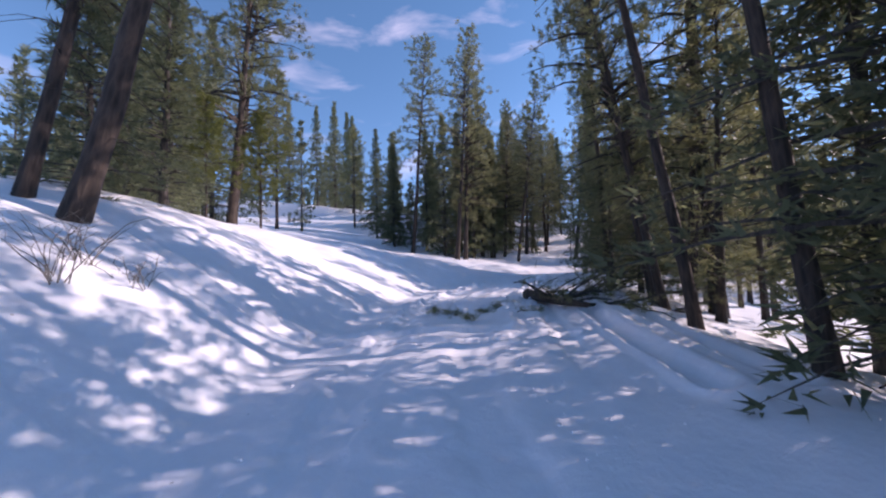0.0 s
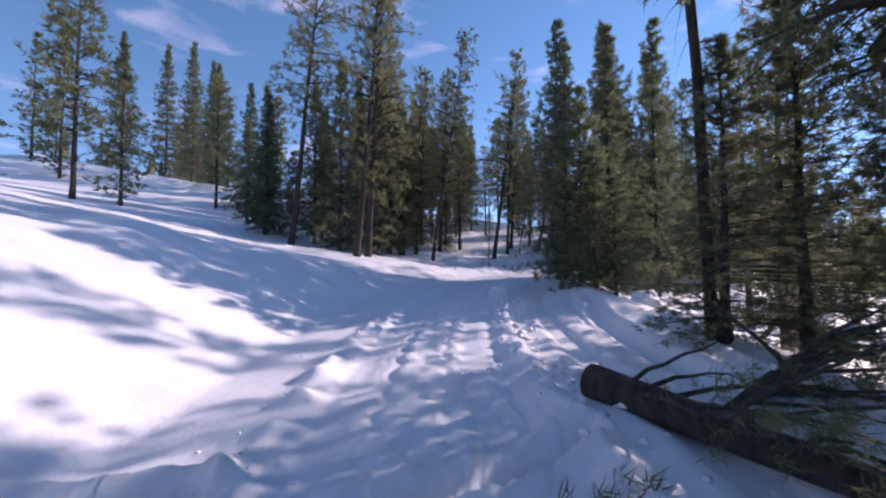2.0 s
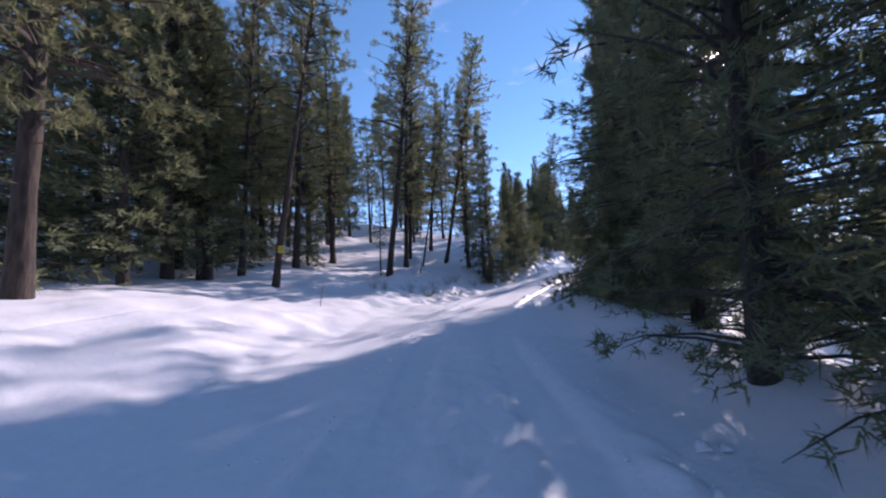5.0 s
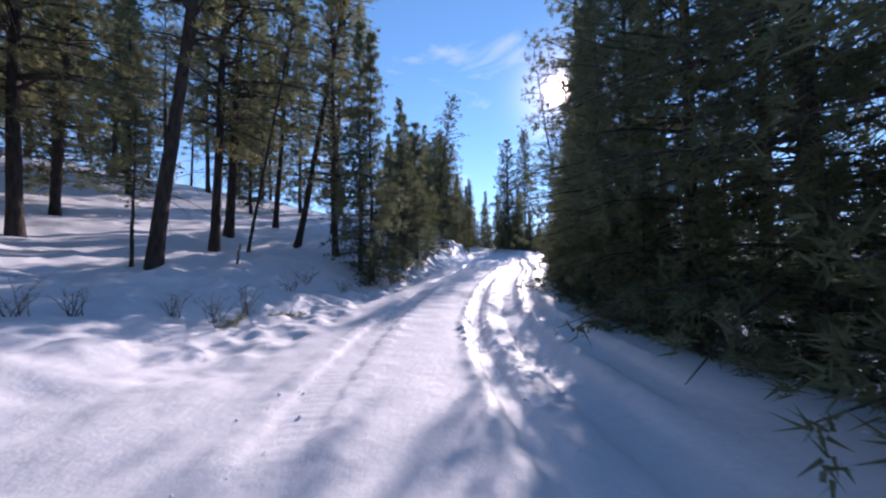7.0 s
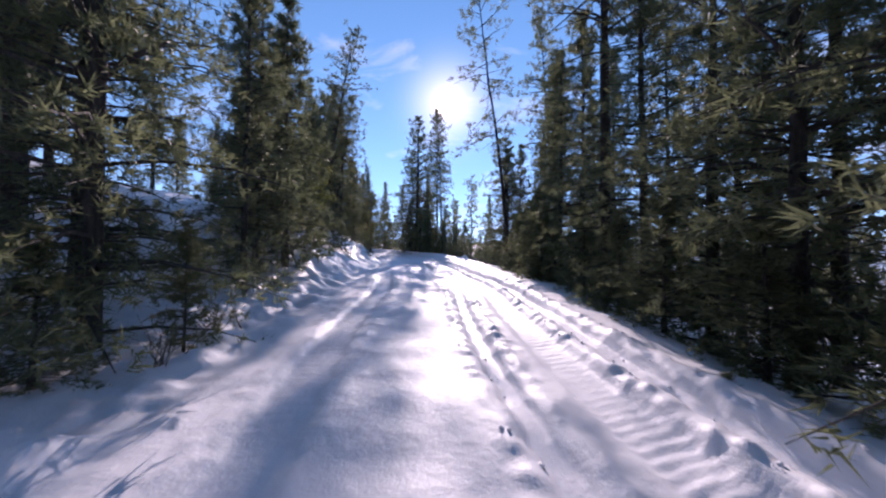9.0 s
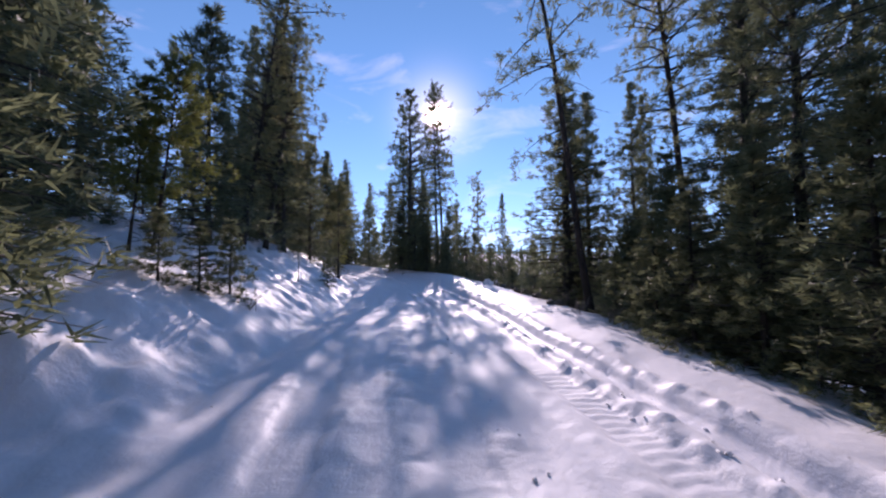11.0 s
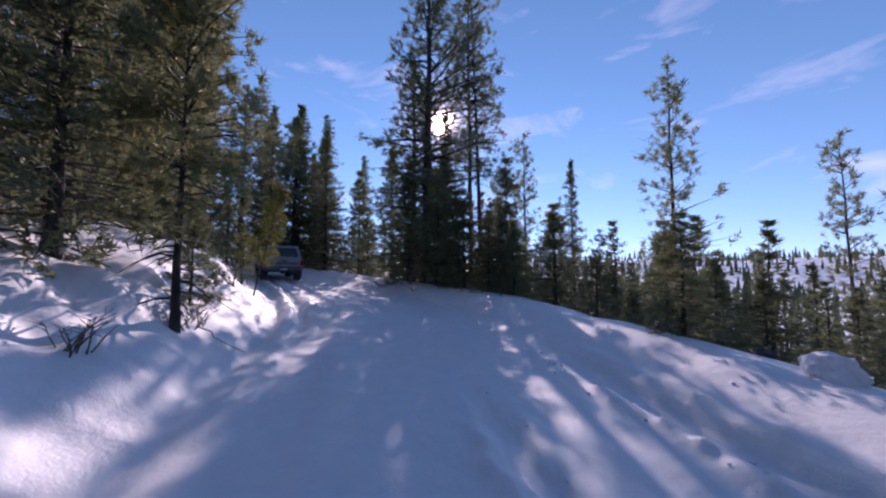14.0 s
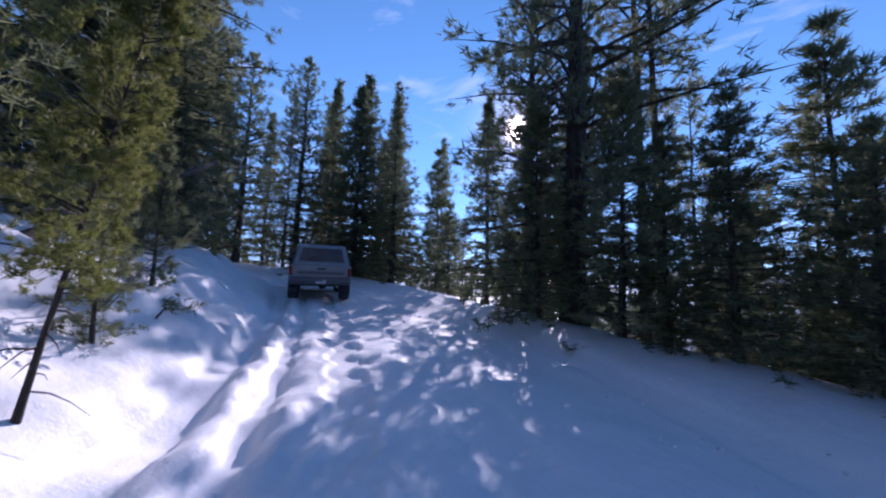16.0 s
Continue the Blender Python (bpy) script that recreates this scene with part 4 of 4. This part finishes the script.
    part("rear_bumper", bump, DARK_PAINT, car, "dark grey rear bumper")
    nose = bmesh.new()
    box(nose, -0.95, 0.95, 2.26, 2.42, 0.6, 0.78, 0.035)
    part("front_bumper", nose, STEEL, car)
    grille = bmesh.new()
    box(grille, -0.56, 0.56, 2.24, 2.27, 0.84, 1.1, 0.01)
    part("grille", grille, BLACK_TRIM, car)
    for yy in (-1.42, 1.42):
        beam = bmesh.new()
        bmesh.ops.create_cone(beam, cap_ends=True, segments=12, radius1=0.06, radius2=0.06, depth=1.5, matrix=Matrix.Translation((0, yy, 0.5)) @ Matrix.Rotation(math.pi / 2, 4, "Y"))
        bmesh.ops.create_uvsphere(beam, u_segments=12, v_segments=8, radius=0.16, matrix=Matrix.Translation((0.1, yy, 0.5)))
        part("axle", beam, BLACK_TRIM, car)
        for sx in (-1, 1):
            tyre = ring_wheel(bmesh.new(), 0.5, 0.34, 0.23, 36, 0.02)
            bmesh.ops.translate(tyre, verts=tyre.verts, vec=(sx * 0.85, yy, 0.5))
            wheel = part("tyre", tyre, RUBBER, car, "chunky black tyre dusted with snow")
            rim = bmesh.new()
            bmesh.ops.create_cone(rim, cap_ends=True, segments=24, radius1=0.215, radius2=0.19, depth=0.2, matrix=Matrix.Translation((sx * 0.87, yy, 0.5)) @ Matrix.Rotation(sx * math.pi / 2, 4, "Y"))
            part("rim", rim, STEEL, wheel)
    pipe, = [bmesh.new()]
    bmesh.ops.create_cone(pipe, cap_ends=True, segments=10, radius1=0.035, radius2=0.035, depth=0.6, matrix=Matrix.Translation((0.55, -2.1, 0.5)) @ Matrix.Rotation(math.pi / 2, 4, "X"))
    part("exhaust_pipe", pipe, STEEL, car)
    return tagged(car, "silver-grey boxy off-road vehicle with chunky tyres on snow", "vehicle")


tz = height(56.05, 53.9, False)[0]
pickup_suv(pose(56.05, 53.9, tz + 0.01, 3, 0, -44) @ Matrix.Scale(0.87, 4))


# ---- deadfall, shrubs and markers by the road ----
def fallen_tree(x, y, yaw, long, girth, seed, boughs=26, lift=0.6, green=0.6):
    """A felled pine: the log, its boughs and their needles."""
    rng = np.random.RandomState(seed)
    base = np.array([x, y, 0.0])
    way = np.array([-math.sin(radians(yaw)), math.cos(radians(yaw)), 0])
    thing = new("fallen_tree")
    t = np.linspace(0, 1, 12)[:, None]
    line = base + way * long * t
    line[:, 2] = height(line[:, 0], line[:, 1], False) + girth * 0.75
    line[:, 2] = np.linspace(line[0, 2], line[-1, 2], len(line)) * 0.6 + line[:, 2] * 0.4
    v, f = tube(line, np.linspace(girth, girth * 0.35, 12), 12)
    f.append(list(range(12))[::-1])
    mesh_part("log", v, f, PINE_BARK, thing, smooth_faces=True)
    limbs, at, axis = [], [], []
    for i in range(boughs):
        k = rng.uniform(0.05, 1.0)
        p0 = base + way * long * k
        p0[2] = np.interp(k, t[:, 0], line[:, 2])
        a = radians(yaw) + rng.choice([-1, -1, 1]) * rng.uniform(0.5, 1.5)
        ln = rng.uniform(0.7, 1.9)
        p = bough(p0, np.array([-math.sin(a), math.cos(a), 0]), ln, rng.uniform(0.2, 1.0) * lift, rng.uniform(0.2, 0.5) * lift, rng, 7)
        p[:, 2] = np.maximum(p[:, 2], height(p[:, 0], p[:, 1], False) + 0.02)
        limbs.append(tube(p, np.linspace(0.03, 0.008, 7), 5, False))
        if rng.rand() < green:
            m = 12
            tt = rng.uniform(0.35, 1, m)
            q = np.column_stack([np.interp(tt, np.linspace(0, 1, 7), p[:, c]) for c in range(3)]) + rng.normal(size=(m, 3)) * 0.12
            q[:, 2] = np.maximum(q[:, 2], height(q[:, 0], q[:, 1], False) + 0.03)
            at.append(q)
            axis.append(np.repeat(unit(p[-1] - p[0])[None], m, 0))
    lv, lf = joined(limbs)
    sv, sf = sprigs(np.vstack(at), np.vstack(axis), 16, 0.13, 0.009, 0.8, rng)
    ob = mesh_part("broken_bough", np.vstack([lv, sv]), lf + (sf + len(lv)).tolist(), FIR_BARK, thing)
    ob.data.materials.append(PINE_NEEDLES)
    ob.data.polygons.foreach_set("material_index", [0] * len(lf) + [1] * len(sf))
    return tagged(thing, "fallen pine log with broken green boughs on the snow", "fallen tree")


fallen_tree(2.75, 11.6, -168, 3.2, 0.2, 31, 22, 0.9, 0.35)
fallen_tree(3.0, 10.6, -75, 2.6, 0.06, 32, 22, 1.0, 0.75)
fallen_tree(3.6, 9.2, -100, 2.4, 0.05, 33, 9)


def shrub(x, y, tall, stems, seed, tint=DEAD_WOOD):
    """A bare twiggy bush."""
    rng = np.random.RandomState(seed)
    z = height(x, y, False)[0] - 0.04
    pieces = []
    for _ in range(stems):
        a, ln = rng.uniform(0, 6.28), tall * rng.uniform(0.5, 1.1)
        p = bough(np.array([x + rng.normal() * 0.06, y + rng.normal() * 0.06, z]), np.array([math.cos(a), math.sin(a), 0]) * rng.uniform(0.2, 0.75), ln, 1.0, 0.25, rng, 6)
        pieces.append(tube(p, np.linspace(0.009, 0.002, 6), 4, False))
        for _k in range(3):
            i, b = rng.randint(2, 5), rng.uniform(0, 6.28)
            q = bough(p[i], np.array([math.cos(b), math.sin(b), 0]), ln * 0.3, 0.7, 0.2, rng, 4)
            pieces.append(tube(q, np.linspace(0.004, 0.0015, 4), 3, False))
    v, f = joined(pieces)
    return tagged(mesh_part("bare_shrub", v, f, tint), "bare brown twiggy shrub poking out of the snow", "shrub", "bare shrubs in the snow")


for i, (x, y, tall) in enumerate([(-4.6, 4.1, 1.2), (-4.9, 4.7, 0.9), (-4.3, 4.9, 0.7), (44.1, 45.75, 0.55), (44.5, 45.95, 0.45), (42.72, 45.25, 0.5), (44.35, 46.1, 0.5), (12.6, 37.2, 0.9), (13.2, 37.4, 0.7), (18.2, 38.4, 0.8), (19.4, 39.2, 0.9), (20.2, 38.2, 0.7), (15.2, 36.6, 0.8), (16.0, 36.9, 0.9), (14.6, 37.0, 0.7),
                                  (22.8, 38.2, 0.9), (24.2, 38.9, 0.8), (34.5, 42.3, 0.6), (47.0, 47.9, 0.7), (48.6, 49.4, 0.8), (38.2, 35.6, 0.6), (39.6, 35.9, 0.7), (36.8, 35.2, 0.6), (46.6, 39.2, 0.5), (9.0, 12.0, 0.6), (5.6, 10.4, 0.5)]):
    shrub(x, y, tall, 12, 200 + i)


def bare_pole(name, label, category, a, b, r0, r1, seed, tint=DEAD_WOOD):
    """A leaning or lying bare stem between two places."""
    rng = np.random.RandomState(seed)
    p = np.linspace(a, b, 9) + rng.normal(size=(9, 3)) * 0.015
    v, f = tube(p, np.linspace(r0, r1, 9), 8)
    return tagged(mesh_part(name, v, f, tint, smooth_faces=True), label, category)


gz = lambda x, y: float(height(x, y, False)[0])
bare_pole("marker_stake", "thin brown wooden stake leaning in the snow", "stake", (8.9, 34.3, gz(8.9, 34.3) - 0.2), (9.16, 34.5, gz(8.9, 34.3) + 0.78), 0.016, 0.013, 1)
bare_pole("dead_tree", "dark bare dead trunk leaning from the snow bank", "dead tree", (48.3, 50.75, gz(48.3, 50.75) - 0.1), (51.5, 52.65, gz(48.3, 50.75) + 2.1), 0.1, 0.05, 2, FIR_BARK)
bare_pole("dead_sapling", "thin bare dead sapling standing in the bank", "dead tree", (38.3, 43.9, gz(38.3, 43.9) - 0.2), (38.42, 43.98, gz(38.3, 43.9) + 0.8), 0.016, 0.009, 3)
bare_pole("dead_tree", "grey dead trunk leaning among the firs", "dead tree", (9.6, 14.2, gz(9.6, 14.2) - 0.1), (11.6, 13.4, gz(9.6, 14.2) + 2.2), 0.06, 0.03, 4)
bare_pole("fallen_branch", "bare branch lying on the snow bank", "branch", (37.0, 43.4, gz(37.0, 43.4) + 0.02), (38.1, 43.75, gz(38.1, 43.75) + 0.03), 0.012, 0.006, 5)
bare_pole("fallen_branch", "bare branch lying on the snow bank", "branch", (44.3, 45.75, gz(44.3, 45.75) + 0.08), (44.75, 45.4, gz(44.75, 45.4) + 0.02), 0.009, 0.004, 6)
bare_pole("dead_stump", "short dead stump standing among the pines", "stump", (18.2, 41.6, gz(18.2, 41.6) - 0.1), (18.32, 41.55, gz(18.2, 41.6) + 0.75), 0.05, 0.035, 7)

# the yellow marker on a pine
YELLOW, ysh, yadd, yramp, ylinks = material("yellow_sheet", (0.62, 0.50, 0.04), 0.55)
yn = yadd("ShaderNodeTexNoise", Scale=9.0, Detail=4.0)
ylinks.new(yramp(yn.outputs[0], [(0.35, (0.50, 0.40, 0.05)), (0.65, (0.68, 0.56, 0.07))]), ysh.inputs["Base Color"])
marker = new("trail_sign")
sx, sy = 8.1, 38.0
marker.matrix_basis = Matrix.Translation((sx + 0.22, sy - 0.42, gz(sx, sy) + 1.62)) @ Matrix.Rotation(radians(-14), 4, "Z")
mb = bmesh.new()
box(mb, -0.13, 0.13, -0.012, 0.012, -0.16, 0.16, 0.004)
part("panel", mb, YELLOW, marker)
for i in range(4):
    lb = bmesh.new()
    box(lb, -0.09, 0.09 - 0.02 * (i % 2), -0.017, -0.013, 0.085 - i * 0.055, 0.105 - i * 0.055)
    part("text_bar", lb, BLACK_TRIM, marker)
tagged(marker, "small yellow sign with dark bars nailed to a pine", "sign")


def boulder(x, y, r, seed, mat, name, label):
    rng = np.random.RandomState(seed)
    bm = bmesh.new()
    bmesh.ops.create_icosphere(bm, subdivisions=4, radius=1.0)
    for v in bm.verts:
        n = noise.noise(v.co * 1.3 + Vector((seed, 0, 0))) * 0.45 + noise.noise(v.co * 2.6 + Vector((0, seed, 0))) * 0.25
        v.co = v.co * (1 + n)
        v.co.x, v.co.y, v.co.z = v.co.x * r * 1.15 + x, v.co.y * r + y, v.co.z * r * 0.85
    low = gz(x, y) + r * 0.3
    for v in bm.verts:
        v.co.z += low
    return tagged(part(name, bm, mat, None, smooth_faces=True), label, "snow mound" if mat is SNOW else "rock")


boulder(54.9, 35.2, 0.48, 3, SNOW, "snow_mound", "rounded snow-capped mound at the road's edge")
boulder(56.4, 34.7, 0.36, 4, SNOW, "snow_mound", "rounded snow-capped mound at the road's edge")
boulder(8.2, 16.0, 0.33, 5, SNOW, "snow_mound", "rounded heap of ploughed snow beside the track")
boulder(5.5, 19.6, 0.28, 6, SNOW, "snow_mound", "rounded heap of ploughed snow beside the track")
boulder(44.7, 38.6, 0.2, 8, SNOW, "snow_mound", "small snow-capped mound at the road's edge")
boulder(49.0, 38.6, 0.3, 7, SNOW, "snow_mound", "rounded snow-capped mound at the road's edge")

ROCK, ksh, kadd, kramp, klinks = material("dark_rock", (0.09, 0.085, 0.08), 0.85)
kn = kadd("ShaderNodeTexNoise", Scale=6.0, Detail=7.0, Roughness=0.65)
klinks.new(kramp(kn.outputs[0], [(0.35, (0.045, 0.042, 0.04)), (0.6, (0.13, 0.122, 0.112)), (0.78, (0.5, 0.5, 0.52))]), ksh.inputs["Base Color"])
klinks.new(kadd("ShaderNodeBump", [(kn.outputs[0], "Height")], Strength=0.7, Distance=0.05).outputs[0], ksh.inputs["Normal"])
for i, (x, y, size) in enumerate([(38.9, 36.3, 0.10), (40.9, 36.6, 0.14), (42.2, 37.0, 0.16), (43.3, 37.3, 0.12), (41.6, 36.3, 0.11), (44.6, 37.9, 0.13), (39.6, 36.0, 0.12), (45.9, 38.5, 0.1)]):
    boulder(x, y, size, 20 + i, ROCK, "rock", "small dark rock bare of snow on the road's edge")
for i, (x, y, tall) in enumerate([(40.4, 36.5, 0.35), (41.3, 36.8, 0.4), (42.6, 37.2, 0.4), (43.9, 37.6, 0.35), (39.2, 36.1, 0.35), (45.0, 38.2, 0.3), (37.6, 35.8, 0.4)]):
    shrub(x, y, tall, 9, 260 + i)

# broken clods of snow along the ruts and the shoulders
cr = np.random.RandomState(9)
vs, fs, base = [], [], 0
unit_clod = np.array([[1, 0, 0], [-1, 0, 0], [0, 1, 0], [0, -1, 0], [0, 0, 1], [0, 0, -0.6], [0.6, 0.6, 0.5], [-0.6, -0.6, 0.5]], float)
clod_faces = [[0, 2, 6], [2, 4, 6], [4, 0, 6], [1, 3, 7], [3, 4, 7], [4, 1, 7], [2, 1, 4], [0, 4, 3], [2, 0, 5], [1, 2, 5], [3, 1, 5], [0, 3, 5]]
for _ in range(1100):
    s = cr.uniform(0, 84)
    i = int(np.argmin(np.abs(LINE_S - s)))
    d = cr.choice([-1.1, -2.58, -2.6, -3.02]) + cr.normal() * 0.07 if s > 38 else cr.choice([1.4, -1.55]) + cr.normal() * 0.14
    if cr.rand() < 0.08:
        d = cr.choice([-2.45, -3.25, 0.82, -3.9, 2.0]) + cr.normal() * 0.15
    x, y = LINE[i, 0] - LINE_T[i, 1] * d + LINE_T[i, 0] * cr.uniform(-0.3, 0.3), LINE[i, 1] + LINE_T[i, 0] * d + LINE_T[i, 1] * cr.uniform(-0.3, 0.3)
    r = 0.008 + 0.022 * cr.rand() ** 2.5
    c = unit_clod * cr.uniform(0.6, 1.3, (8, 1)) * r
    vs.append(c + [x, y, 0])
    fs += [[base + k for k in f] for f in clod_faces]
    base += 8
for _ in range(150):
    s = cr.uniform(8, 25)
    i = int(np.argmin(np.abs(LINE_S - s)))
    d = -1.72 + cr.normal() * 0.22
    r = 0.025 + 0.075 * cr.rand() ** 2
    vs.append(unit_clod * cr.uniform(0.65, 1.25, (8, 1)) * r * [1.2, 1.0, 0.8] + [LINE[i, 0] - LINE_T[i, 1] * d + cr.uniform(-0.3, 0.3), LINE[i, 1] + LINE_T[i, 0] * d + cr.uniform(-0.3, 0.3), r * 0.35])
    fs += [[base + k for k in f] for f in clod_faces]
    base += 8
V = np.vstack(vs)
mid = V.reshape(-1, 8, 3).mean(1)
V[:, 2] += np.repeat(height(mid[:, 0], mid[:, 1]) + 0.006, 8)
tagged(mesh_part("snow_clods", V, fs, SNOW, smooth_faces=True), "broken clods of snow along the wheel ruts", "snow", kind="stuff")


def pine_bough(x, y, yaw, long, seed):
    """A broken green bough that lies on the snow."""
    rng = np.random.RandomState(seed)
    a = radians(yaw)
    t = np.linspace(0, 1, 6)
    line = np.column_stack([x - math.sin(a) * long * t, y + math.cos(a) * long * t + 0.08 * np.sin(3 * t), 0 * t])
    line[:, 2] = height(line[:, 0], line[:, 1]) + 0.03
    lv, lf = tube(line, np.linspace(0.014, 0.004, 6), 5)
    k = rng.uniform(0.15, 1, 26)
    at = np.column_stack([np.interp(k, t, line[:, c]) for c in range(3)]) + np.column_stack([rng.normal(size=(26, 2)) * 0.12, np.abs(rng.normal(size=26)) * 0.05])
    sv, sf = sprigs(at, np.repeat(unit(line[-1] - line[0])[None], 26, 0), 9, 0.13, 0.014, 0.8, rng)
    ob = new("pine_bough")
    mesh_part("stem", lv, lf, PINE_BARK, ob)
    mesh_part("needles", sv, sf, PINE_NEEDLES, ob)
    return tagged(ob, "broken green pine bough lying on the snow", "branch", "boughs on the road")


for i, (x, y, yaw, long) in enumerate([(0.3, 8.8, 50, 0.3), (0.9, 9.2, -70, 0.35), (-0.1, 9.2, 100, 0.25), (0.6, 8.3, 20, 0.25), (1.8, 8.8, -60, 0.8), (1.3, 9.9, -80, 0.5), (4.2, 8.2, -50, 0.7), (4.9, 10.0, -110, 0.8),
                                       (15.0, 36.2, -70, 0.9), (16.4, 36.6, -100, 0.8), (24.6, 38.8, -40, 0.7), (45.2, 46.6, -70, 0.6), (46.4, 47.6, -30, 0.6), (49.2, 49.6, -50, 0.7), (36.0, 43.4, 20, 0.6), (6.0, 9.0, -60, 0.6)]):
    pine_bough(x, y, yaw, long, 400 + i)
